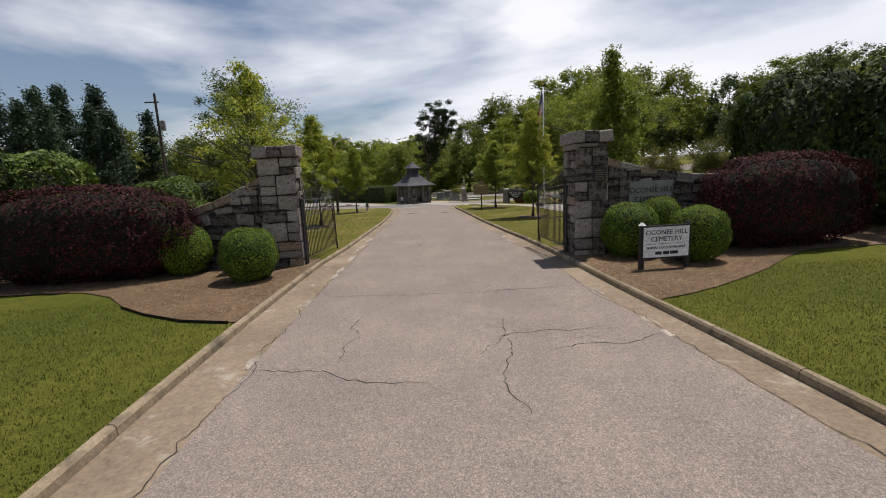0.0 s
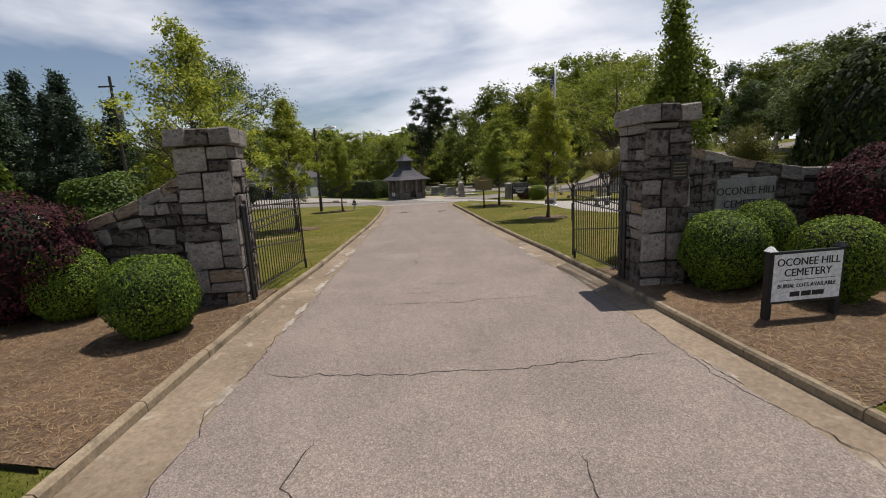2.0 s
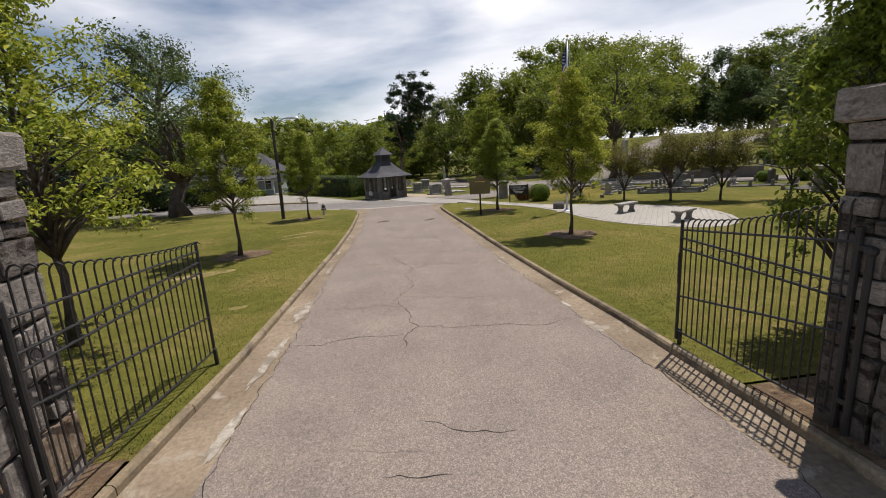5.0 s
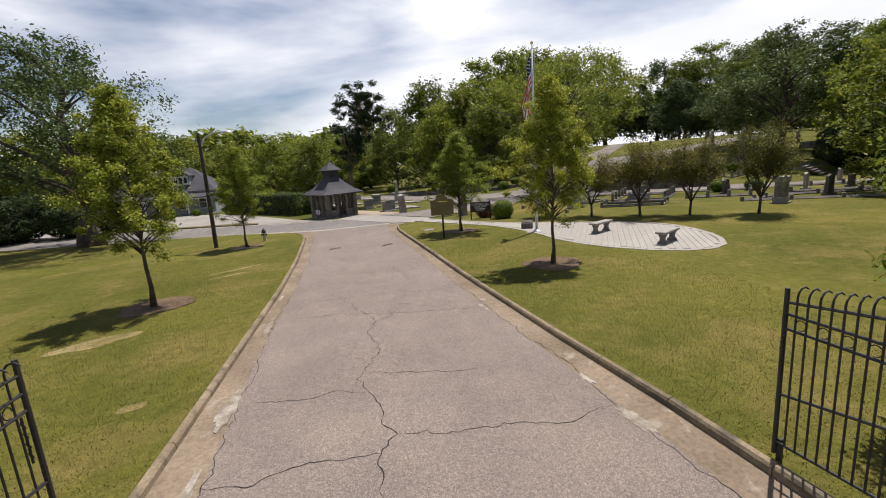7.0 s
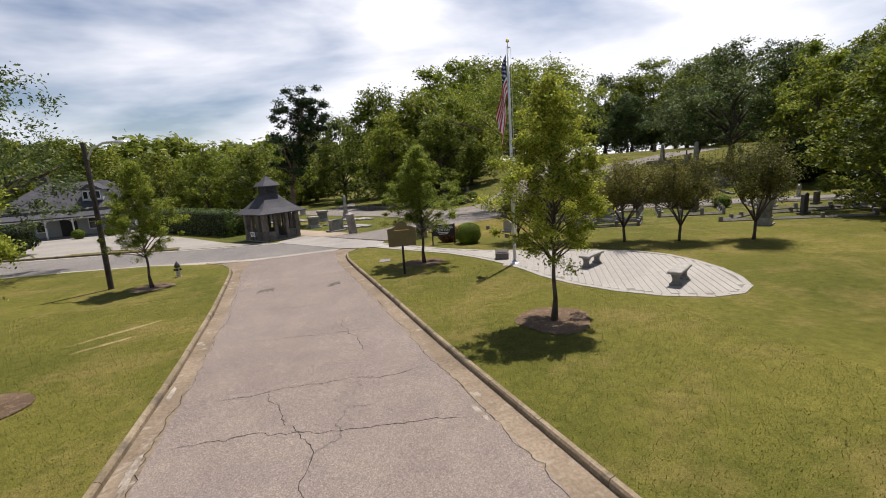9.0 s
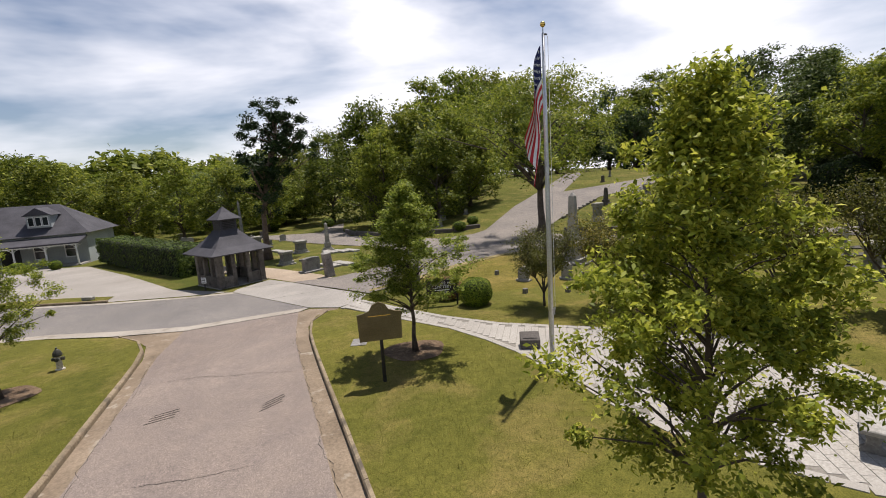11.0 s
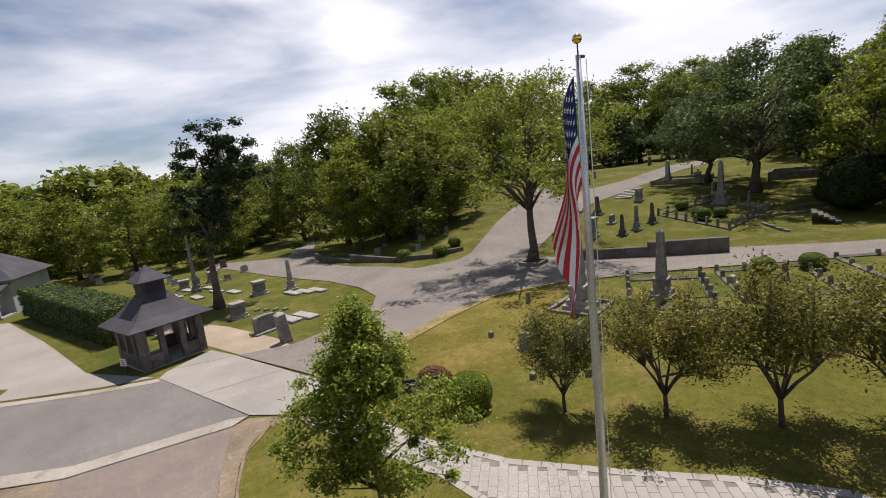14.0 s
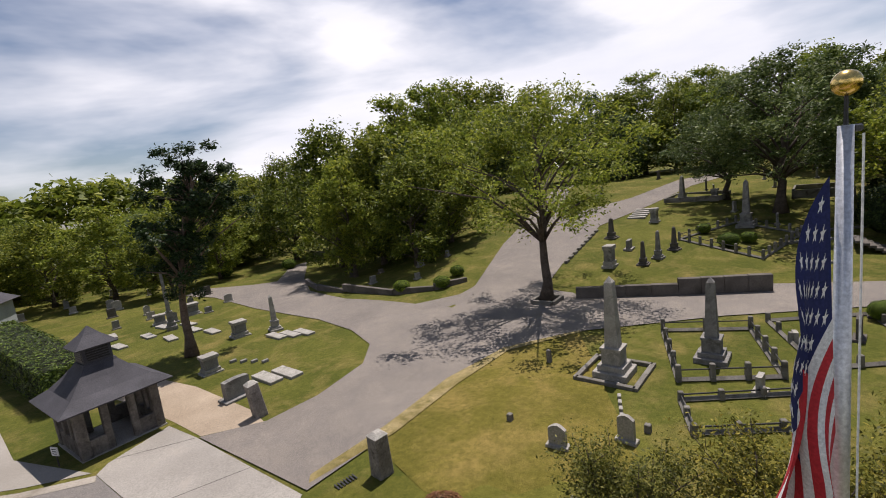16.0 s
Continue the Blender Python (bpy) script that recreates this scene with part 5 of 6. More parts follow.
bm = bmesh.new()
hip(bm, [(1.98, 2.05), (2.0, 2.11), (1.42, 2.46), (1.0, 2.86), (0.62, 3.3), (0.56, 3.42)])
part("roof", bm, SLATE, lodge, "dark shingle roof with flared eaves")
bm = bmesh.new()
add_box(bm, (0, 0, 3.72), (1.02, 1.02, 0.72))
cup = part("cupola", bm, SLATE, lodge, "square shingled cupola")
bm = bmesh.new()
hip(bm, [(0.74, 4.05), (0.76, 4.10), (0.3, 4.52), (0.02, 4.86)])
part("cupola_roof", bm, SLATE, cup)
for side in range(4):
    for k in range(5):
        bm = bmesh.new()
        m = Matrix.Rotation(radians(90 * side), 4, "Z")
        add_box(bm, m @ Vector((0, -0.515, 3.56 + k * 0.1)), (0.8 if side % 2 == 0 else 0.03, 0.03 if side % 2 == 0 else 0.8, 0.055))
        part("louvre", bm, BLACK, cup)
nt = thing("notice_board", "small white notice on the lodge wall", "sign", at=on(-0.95, 49.75, 0.42), turn=-40)
bm = bmesh.new()
add_box(bm, (0, 0, 0.2), (0.34, 0.03, 0.34))
part("panel", bm, SIGN_WHITE, nt)
bm = bmesh.new()
add_box(bm, (0, 0.02, -0.2), (0.05, 0.03, 0.5))
part("stake", bm, POLE_WOOD, nt)
for k in range(3):
    bm = bmesh.new()
    add_box(bm, (0, -0.018, 0.29 - k * 0.09), (0.22, 0.006, 0.035))
    part("text_bar", bm, BLACK, nt)


lodge.matrix_world = lodge.matrix_world @ Matrix.Diagonal((0.95, 0.95, 0.97, 1))


def post_stone(label, x, y, h, w, tilt=0):
    p = thing("entrance_post", label, "stone post", "stone entrance posts", at=on(x, y, -0.03), turn=20)
    p.matrix_world = p.matrix_world @ pose(0, 0, 0, 0, tilt, 0)
    bm = bmesh.new()
    add_box(bm, (0, 0, h * 0.47), (w, w, h * 0.94), bevel=0.03, taper=0.9)
    part("shaft", bm, GRANITE, p)
    bm = bmesh.new()
    add_box(bm, (0, 0, h * 0.97), (w * 0.98, w * 0.98, h * 0.08), bevel=0.01, taper=0.35)
    part("cap", bm, MARBLE, p)


post_stone("squat granite entrance post with a pale cap", 9.17, 42.05, 1.42, 0.52)
post_stone("leaning granite entrance post beside a grave", 6.0, 48.9, 1.6, 0.5, -6)
gr = thing("drain_grate", "rusty iron drain grate at the lane edge", "drain", at=on(8.1, 42.3, 0.035), turn=18)
for k in range(7):
    bm = bmesh.new()
    add_box(bm, (-0.3 + k * 0.1, 0, 0.01), (0.045, 0.3, 0.02))
    part("slot_bar", bm, IRON, gr)

# ---- the house ----
hs = thing("house", "grey clapboard house with a shingle roof and porch", "house", at=on(-21.3, 82.5), turn=-2)
bm = bmesh.new()
add_box(bm, (0, 0, 1.7), (13, 8.0, 3.4))
part("wall", bm, SIDING, hs)
bm = bmesh.new()
r0 = [bm.verts.new(v) for v in ((-7, -4.5, 3.3), (7, -4.5, 3.3), (7, 4.5, 3.3), (-7, 4.5, 3.3))]
r1 = [bm.verts.new(v) for v in ((-3.2, 0, 6.4), (3.2, 0, 6.4))]
for f in ((r0[0], r0[1], r1[1], r1[0]), (r0[1], r0[2], r1[1]), (r0[2], r0[3], r1[0], r1[1]), (r0[3], r0[0], r1[0]), tuple(r0[::-1])):
    bm.faces.new(f)
part("roof", bm, SLATE, hs)
bm = bmesh.new()
vs = add_box(bm, (0, -5.4, 3.0), (13.4, 2.4, 0.14))
for v in bm.verts:
    if v.co.y < -5.4:
        v.co.z -= 0.5
part("porch_roof", bm, SLATE, hs)
bm = bmesh.new()
add_box(bm, (0, -5.2, 0.15), (13, 2.3, 0.3))
part("porch_floor", bm, SLAB, hs)
bm = bmesh.new()
add_box(bm, (0, -6.45, 2.42), (13.2, 0.1, 0.22))
part("fascia", bm, WHITE, hs)
for k in range(6):
    x = -6.3 + k * 2.52
    bm = bmesh.new()
    add_tube(bm, [(x, -6.3, 0.3), (x, -6.3, 2.35)], [0.09, 0.075], 8)
    post = part("porch_post", bm, WHITE, hs)
    for sx in (-1, 1):
        bm = bmesh.new()
        add_tube(bm, [(x, -6.3, 1.9), (x + sx * 0.2, -6.3, 2.2), (x + sx * 0.5, -6.3, 2.32)], [0.03] * 3, 6)
        part("bracket", bm, WHITE, post)
for k, x in enumerate((-5, -2.6, 2.4, 5.0)):
    bm = bmesh.new()
    add_box(bm, (x, -4.03, 1.75), (1.05, 0.1, 1.75), bevel=0.01)
    w = part("window", bm, WHITE, hs)
    for sz in (-1, 1):
        bm = bmesh.new()
        add_box(bm, (x, -4.09, 1.75 + sz * 0.4), (0.82, 0.03, 0.72))
        part("pane", bm, DARK_GLASS, w)
bm = bmesh.new()
add_box(bm, (0, -4.04, 1.25), (1.6, 0.1, 2.1), bevel=0.01)
part("door", bm, BLACK, hs)
bm = bmesh.new()
add_box(bm, (2.6, -2.7, 4.75), (2.0, 1.8, 1.3))
dm = part("dormer", bm, SIDING, hs)
bm = bmesh.new()
v0 = [bm.verts.new(v) for v in ((1.35, -3.8, 5.35), (3.85, -3.8, 5.35), (2.6, -3.8, 6.15), (1.35, -1.2, 5.35), (3.85, -1.2, 5.35), (2.6, -1.2, 6.15))]
for f in ((0, 1, 2), (3, 5, 4), (0, 2, 5, 3), (1, 4, 5, 2), (0, 3, 4, 1)):
    bm.faces.new([v0[i] for i in f])
part("dormer_roof", bm, SLATE, dm)
for k in range(3):
    bm = bmesh.new()
    add_box(bm, (2.0 + k * 0.6, -3.63, 4.75), (0.52, 0.06, 0.95))
    part("dormer_window", bm, WHITE, dm)
    bm = bmesh.new()
    add_box(bm, (2.0 + k * 0.6, -3.67, 4.75), (0.40, 0.03, 0.8))
    part("dormer_pane", bm, DARK_GLASS, dm)
bm = bmesh.new()
add_box(bm, (-3.5, 1.0, 6.2), (0.9, 0.7, 2.2), bevel=0.02)
part("chimney", bm, DARK_STONE, hs)

# a white car far off by the street
car = thing("parked_car", "small white car parked by the street", "car", at=on(-31, 41, 0.1), turn=15)
bm = bmesh.new()
add_box(bm, (0, 0, 0.55), (4.2, 1.7, 0.55), bevel=0.14)
part("body", bm, WHITE, car)
bm = bmesh.new()
add_box(bm, (-0.1, 0, 1.05), (2.3, 1.5, 0.55), bevel=0.1, taper=0.8)
part("cabin", bm, DARK_GLASS, car)
for sx in (-1, 1):
    for sy in (-1, 1):
        bm = bmesh.new()
        add_tube(bm, [(sx * 1.3, sy * 0.72, 0.3), (sx * 1.3, sy * 0.86, 0.3)], [0.3, 0.3], 14)
        part("wheel", bm, BLACK, car)


# ---- graves ----
def obelisk(x, y, h, w, mat, turn=0, label="pale granite obelisk on a stepped base"):
    o = thing("obelisk", label, "monument", at=on(x, y, -0.02), turn=turn)
    z = 0.0
    for k, (bw, bh) in enumerate(((2.6, 0.07), (2.0, 0.06), (1.45, 0.14))):
        bm = bmesh.new()
        add_box(bm, (0, 0, z + bh * h / 2), (bw * w, bw * w, bh * h), bevel=0.02)
        part("base_step" if k < 2 else "die", bm, mat, o)
        z += bh * h
    bm = bmesh.new()
    add_box(bm, (0, 0, z + 0.015 * h), (1.6 * w, 1.6 * w, 0.03 * h), bevel=0.01)
    part("cornice", bm, mat, o)
    z += 0.03 * h
    bm = bmesh.new()
    sh = h - z - 0.06 * h
    add_box(bm, (0, 0, z + sh / 2), (w, w, sh), taper=0.62)
    r = [v for v in bm.verts if v.co.z > z + sh * 0.9]
    tip = bm.verts.new((0, 0, h))
    topf = [f for f in bm.faces if all(v in r for v in f.verts)][0]
    ring = list(topf.verts)
    bm.faces.remove(topf)
    for k in range(4):
        bm.faces.new((ring[k], ring[(k + 1) % 4], tip))
    part("shaft", bm, mat, o)
    return o


obelisk(19.2, 42.55, 4.1, 0.52, MARBLE, 25, "tall pale obelisk on a stepped plinth")
obelisk(22.95, 41.0, 3.5, 0.46, GREY_STONE, 25, "grey stone obelisk within a fenced plot")
obelisk(7.6, 62.3, 2.6, 0.34, MARBLE, 10, "slim marble obelisk above three ledgers")
obelisk(47.6, 54.4, 4.3, 0.55, GREY_STONE, 20, "weathered obelisk on the hill")
obelisk(38.1, 61.0, 2.0, 0.42, DARK_STONE, 20, "dark pointed obelisk by the lane")
obelisk(34.0, 53.9, 1.9, 0.34, DARK_STONE, 30, "dark pointed obelisk on the grass")
obelisk(35.9, 54.1, 2.3, 0.32, GREY_STONE, 20, "slim grey obelisk on the grass")
obelisk(38.4, 54.6, 2.0, 0.32, DARK_STONE, 10, "small dark obelisk on the grass")
obelisk(55.4, 66.5, 3.0, 0.5, MARBLE, 10, "pale monument high on the hill")
obelisk(0.3, 70.5, 5.2, 0.3, GREY_STONE, 10, "very slim tall stone shaft")


def plinth(x, y, w, d, turn, h=0.16):
    p = thing("plot_kerb", "low stone kerb round a grave plot", "grave kerb", at=on(x, y), turn=turn)
    for sx, sy, lx, ly in ((0, -1, w, 0.2), (0, 1, w, 0.2), (-1, 0, 0.2, d - 0.2), (1, 0, 0.2, d - 0.2)):
        bm = bmesh.new()
        add_box(bm, (sx * (w - 0.2) / 2, sy * (d - 0.2) / 2, h / 2), (lx, ly, h), bevel=0.015)
        part("coping", bm, COPING, p)
    return p


plinth(19.25, 42.6, 2.5, 2.5, 25)


def box_tomb(x, y, w, d, h, turn, label="weathered marble pedestal tomb"):
    t = thing("pedestal_tomb", label, "monument", at=on(x, y, -0.02), turn=turn)
    for name, bw, bd, z0, z1 in (("step", 1.5, 1.5, 0, 0.12), ("plinth", 1.2, 1.2, 0.12, 0.3), ("die", 1.0, 1.0, 0.3, 0.82), ("cornice", 1.22, 1.22, 0.82, 1.0)):
        bm = bmesh.new()
        add_box(bm, (0, 0, (z0 + z1) / 2 * h), (bw * w, bd * d, (z1 - z0) * h), bevel=0.02)
        part(name, bm, MARBLE if name != "die" else GREY_STONE, t)
    return t


box_tomb(3.8, 56.3, 0.72, 0.6, 1.05, 24)
box_tomb(5.3, 63.0, 0.78, 0.7, 1.15, 20)
box_tomb(1.4, 75.5, 0.8, 0.7, 1.1, 20)
box_tomb(-1.0, 74, 0.8, 0.6, 0.9, 10)
box_tomb(32.0, 55.3, 0.85, 0.6, 1.75, 25, label="broad dark stone tablet on the grass")
box_tomb(45.0, 61.9, 0.7, 0.6, 1.5, 25)
box_tomb(56.5, 63.2, 0.7, 0.6, 1.4, 25)


def headstone(x, y, w, h, turn, mat=None, thick=0.16, curve=0.0, label="upright weathered stone headstone on grass"):
    s = thing("headstone", label, "headstone", "headstones", at=on(x, y, -0.03), turn=turn)
    bm = bmesh.new()
    n = 8
    prof = [(-w / 2, 0), (w / 2, 0)] + [(w / 2 - w * k / n, h + curve * math.sin(math.pi * k / n)) for k in range(n + 1)]
    a = [bm.verts.new((x0, -thick / 2, z0 + 0.1)) for x0, z0 in prof]
    b = [bm.verts.new((x0, thick / 2, z0 + 0.1)) for x0, z0 in prof]
    bm.faces.new(a)
    bm.faces.new(b[::-1])
    for k in range(len(a)):
        bm.faces.new((a[k], b[k], b[(k + 1) % len(a)], a[(k + 1) % len(a)]))
    bmesh.ops.recalc_face_normals(bm, faces=bm.faces)
    part("tablet", bm, mat or GREY_STONE, s)
    bm = bmesh.new()
    add_box(bm, (0, 0, 0.06), (w * 1.3, thick * 2.4, 0.18), bevel=0.015)
    part("base", bm, mat or GREY_STONE, s)
    return s


def ledger(x, y, w, ln, turn, label="pale marble ledger slab flat on the grass"):
    s = thing("ledger_slab", label, "grave slab", "ledger slabs", at=on(x, y, -0.02), turn=turn)
    bm = bmesh.new()
    add_box(bm, (0, 0, 0.09), (w, ln, 0.18), bevel=0.02)
    part("slab", bm, MARBLE, s)
    return s


headstone(5.15, 51.6, 1.15, 0.85, 28, GREY_STONE, 0.35, 0.05, "wide grey family headstone beside a granite post")
for k in range(2):
    ledger(6.5 + k * 0.95, 52.9 + k * 0.35 - 0.35 * k, 0.7, 1.9, 26)
for k in range(3):
    ledger(7.5 + k * 0.85, 60.4 - k * 0.35, 0.6, 1.8, 24)
g4 = random.Random(44)
for x, y in ((0.1, 73.2), (2.7, 74.7), (-3.0, 80.5), (-6.4, 83.0), (-2.2, 77.5), (4.3, 78.5), (-4.6, 76), (0.9, 79.6), (-8, 90), (-12, 92), (-5, 95), (2, 86), (-14, 97), (-10, 101), (-3, 101), (-17, 93), (-7, 88), (-20, 99)):
    headstone(x, y, g4.uniform(0.5, 0.9), g4.uniform(0.5, 1.0), g4.uniform(10, 40), g4.choice((GREY_STONE, DARK_STONE, MARBLE)), 0.16, g4.choice((0, 0.12)))
for x, y in ((0.6, 67), (-1.2, 69.5), (2.0, 68.3), (-2.8, 68), (1.4, 71), (-4.2, 72.5), (3.4, 66.2), (-0.5, 72.0)):
    ledger(x, y, 0.65, 1.7, g4.uniform(18, 32))
for k in range(4):
    s = thing("foot_stone", "small grey foot stone in the grass", "grave marker", "foot stones", at=on(4.9 + k * 0.55, 57.2 - k * 0.5), turn=25)
    bm = bmesh.new()
    add_box(bm, (0, 0, 0.07), (0.36, 0.2, 0.16), bevel=0.02)
    part("stone", bm, GREY_STONE, s)
# small stones on the near slope
headstone(14.2, 40.0, 0.55, 0.55, 120, MARBLE, 0.14, 0.14, "leaning pale headstone with a rounded top")
headstone(16.0, 39.0, 0.5, 0.7, 110, MARBLE, 0.14, 0.12, "leaning pale headstone with a rounded top")
headstone(36.4, 57.4, 1.0, 0.75, 30, GREY_STONE, 0.3)
for x, y in ((18.0, 45.2), (13.9, 42.2), (16.9, 39.0), (12.9, 37.8), (14.4, 36.8)):
    s = thing("boundary_post", "short square stone post in the grass", "stone post", "boundary posts", at=on(x, y, -0.03), turn=25)
    bm = bmesh.new()
    h = 0.62 if y > 45 else 0.3
    add_box(bm, (0, 0, h / 2), (0.2, 0.2, h), bevel=0.02, taper=0.9)
    part("shaft", bm, COPING, s)
for k in range(16):
    if k == 6:
        continue
    x, y = 16.3 + k * 0.31, 39.4 + k * 0.33
    s = thing("edging_block", "small pale edging block in a row", "edging", "row of edging blocks", at=on(x, y, -0.02), turn=45)
    bm = bmesh.new()
    add_box(bm, (0, 0, 0.07), (0.24, 0.13, 0.16), bevel=0.015)
    part("block", bm, MARBLE, s)


def fenced_plot(corners, n_posts, label, post_h=0.62, rail=True):
    """A plot bounded by short stone posts and stone rails on a kerb."""
    f = thing("fenced_plot", label, "plot fence", at=(0, 0, 0))
    for (x0, y0), (x1, y1), n in zip(corners, corners[1:] + corners[:1], n_posts):
        turn = math.degrees(math.atan2(y1 - y0, x1 - x0))
        for k in range(n):
            x, y = x0 + (x1 - x0) * k / n, y0 + (y1 - y0) * k / n
            bm = bmesh.new()
            add_box(bm, on(x, y, post_h / 2 - 0.02), (0.2, 0.2, post_h), turn, 0.025, 0.88)
            part("post", bm, COPING, f)
            xa, ya = x0 + (x1 - x0) * (k + 1) / n, y0 + (y1 - y0) * (k + 1) / n
            bm = bmesh.new()
            add_tube(bm, [on(x, y, 0.06), on(xa, ya, 0.06)], [0.11, 0.11], 4)
            part("kerbing", bm, COPING, f)
            if rail:
                bm = bmesh.new()
                add_tube(bm, [on(x, y, post_h * 0.66), on(xa, ya, post_h * 0.66)], [0.028, 0.028], 6)
                part("rail", bm, IRON, f)
    return f


fenced_plot([(24.3, 44.4), (20.4, 40.6), (23.2, 38.5), (27.0, 41.9)], (4, 3, 4, 2), "grave plot fenced by stone posts and iron rails", 0.7)
fenced_plot([(28.5, 42.0), (24.7, 38.1), (28.1, 36.1), (32.0, 39.6)], (4, 3, 4, 3), "grave plot fenced by stone posts and low kerb", 0.5, False)
fenced_plot([(19.2, 39.6), (17.8, 38.1), (20.9, 36.1), (22.5, 37.5)], (2, 3, 2, 3), "small grave plot with stone posts", 0.4)
fenced_plot([(34.5, 39.2), (31.0, 35.6), (36, 32.4), (39.5, 35.8)], (3, 3, 3, 3), "grave plot with low dark kerb and posts", 0.4, False)
fenced_plot([(41.0, 56.1), (40.2, 48.8), (47.7, 50.1), (48.4, 55.8)], (7, 7, 6, 6), "hill plot fenced by posts and rails", 0.75)
fenced_plot([(28.5, 34.6), (24.8, 33.8), (31, 29.5), (35, 31.6)], (3, 3, 3, 3), "grave plot with broken kerb", 0.35, False)
plinth(56.8, 65.5, 6.5, 6.0, 25, 0.55)
plinth(63.5, 56.0, 6.5, 5.0, 25, 0.9)
for x, y, w, h in ((30.4, 40.6, 0.6, 0.8), (31.8, 39.4, 0.5, 0.6), (28.6, 38.6, 0.7, 0.9), (33.4, 36.4, 0.6, 1.0), (36.0, 35.2, 0.7, 0.8), (26.8, 40.0, 0.4, 0.4), (30.2, 32.6, 0.7, 1.1), (27.4, 33.4, 0.5, 0.8), (21.6, 38.4, 0.5, 0.6), (40.5, 39.0, 0.6, 0.9), (43.5, 36.5, 0.6, 0.8), (49.5, 52.9, 0.5, 0.9), (60.5, 66.0, 0.7, 1.0), (62.0, 68.0, 0.6, 1.2), (52.5, 58.5, 0.7, 0.9), (50.5, 75.5, 0.9, 0.8), (55.5, 79.5, 0.9, 0.9), (68, 80, 0.8, 1.2), (71, 66, 0.8, 1.0), (66, 62, 0.7, 1.1), (73, 61, 0.6, 1.2)):
    headstone(x, y, w, h, g4.uniform(10, 40), g4.choice((GREY_STONE, DARK_STONE, MARBLE)), 0.18, g4.choice((0, 0.12)))
for k in range(5):
    ledger(45.5 + k * 0.9, 64.6 + k * 0.5, 0.7, 1.8, 30)
# tall white-ish family stone seen across the plaza
box_tomb(24.6, 31.2, 0.62, 0.5, 1.6, 20, label="pale family monument on a broad base")
# retaining wall on the far side of the lane
rw = tagged(thing("retaining_wall", "dark stained stone retaining wall below the hill plots", "wall"), kind="structure")
line = [(25.7, 52.1), (30.0, 47.9), (33.6, 44.6)]
for i, ((x0, y0), (x1, y1)) in enumerate(zip(line, line[1:])):
    for k in range(4):
        a, b = k / 4, (k + 1) / 4
        xa, ya, xb, yb = x0 + (x1 - x0) * a, y0 + (y1 - y0) * a, x0 + (x1 - x0) * b, y0 + (y1 - y0) * b
        bm = bmesh.new()
        h = 0.85 if i == 0 else 1.15
        cx, cy = (xa + xb) / 2, (ya + yb) / 2
        add_box(bm, on(cx, cy, h / 2 - 0.1), (math.hypot(xb - xa, yb - ya) - 0.01, 0.4, h), math.degrees(math.atan2(yb - ya, xb - xa)), 0.02)
        part("wall_length", bm, DARK_STONE, rw)
# edge stones up the lane, the shaded plots and the tree planter
for k in range(9):
    x, y = 30.6 + k * 1.05, 58.6 + k * 0.66
    s = thing("edge_stone", "long pale edge stone beside the lane", "edging", "lane edge stones", at=on(x, y), turn=32)
    bm = bmesh.new()
    add_box(bm, (0, 0, 0.1), (0.85, 0.24, 0.24), bevel=0.03)
    part("stone", bm, COPING, s)
pl = thing("tree_planter", "square stone kerb round the foot of the oak", "planter", at=on(23.95, 52.9), turn=28)
for sx, sy, lx, ly in ((0, -1, 1.5, 0.2), (0, 1, 1.5, 0.2), (-1, 0, 0.2, 1.3), (1, 0, 0.2, 1.3)):
    bm = bmesh.new()
    add_box(bm, (sx * 0.75, sy * 0.75, 0.14), (lx, ly, 0.36), bevel=0.02)
    part("coping", bm, COPING, pl)
for pts, h in (([(14.2, 70.0), (12.6, 74.5), (12.2, 80.0)], 0.6), ([(16.9, 63.6), (19.6, 61.5), (22.4, 61.2)], 0.55), ([(14.2, 70.0), (16.9, 63.6)], 0.7)):
    for (x0, y0), (x1, y1) in zip(pts, pts[1:]):
        bm = bmesh.new()
        add_box(bm, on((x0 + x1) / 2, (y0 + y1) / 2, h / 2 - 0.12), (math.hypot(x1 - x0, y1 - y0), 0.35, h), math.degrees(math.atan2(y1 - y0, x1 - x0)), 0.02)
        tagged(part("low_stone_wall", bm, DARK_STONE), "low dark stone wall round a shaded plot", "wall", kind="structure")
for x, y in ((17, 70), (19, 74), (22, 70), (24, 76), (20, 66), (25, 70), (26, 80), (17, 78)):
    headstone(x, y, g4.uniform(0.5, 0.9), g4.uniform(0.4, 0.9), g4.uniform(10, 40), g4.choice((GREY_STONE, DARK_STONE)), 0.18, g4.choice((0, 0.12)))

# ---- the paved plaza and its path ----
PLAZA = [(5.5, 40.3), (6.3, 41.0), (7.4, 38.6), (8.5, 36.4), (9.8, 34.5), (11.6, 32.8), (13.5, 31.2), (14.6, 30.0), (15.0, 28.6), (14.85, 27.2), (14.45, 25.9), (13.9, 24.9), (13.2, 24.1), (12.4, 23.75), (11.5, 23.95), (10.6, 24.7), (9.9, 25.8), (9.4, 27.2), (9.2, 28.6), (9.25, 29.8), (9.2, 30.8), (9.05, 32.0), (8.75, 33.4), (8.25, 35.0), (6.8, 37.7)]
plaza = structure("plaza", sheet(PLAZA, 0.135), PAVER_JOINT, "pale concrete paver plaza and curving path", "pavement")
bm = bmesh.new()
bmesh.ops.create_cube(bm, size=1.0)
bmesh.ops.bevel(bm, geom=bm.edges[:], offset=0.03, segments=1, affect="EDGES")
paver_mesh = bpy.data.meshes.new("paver")
bm.to_mesh(paver_mesh)
bm.free()
paver_mesh.materials.append(PAVER)
PW, PD, PT = 0.34, 0.22, 56
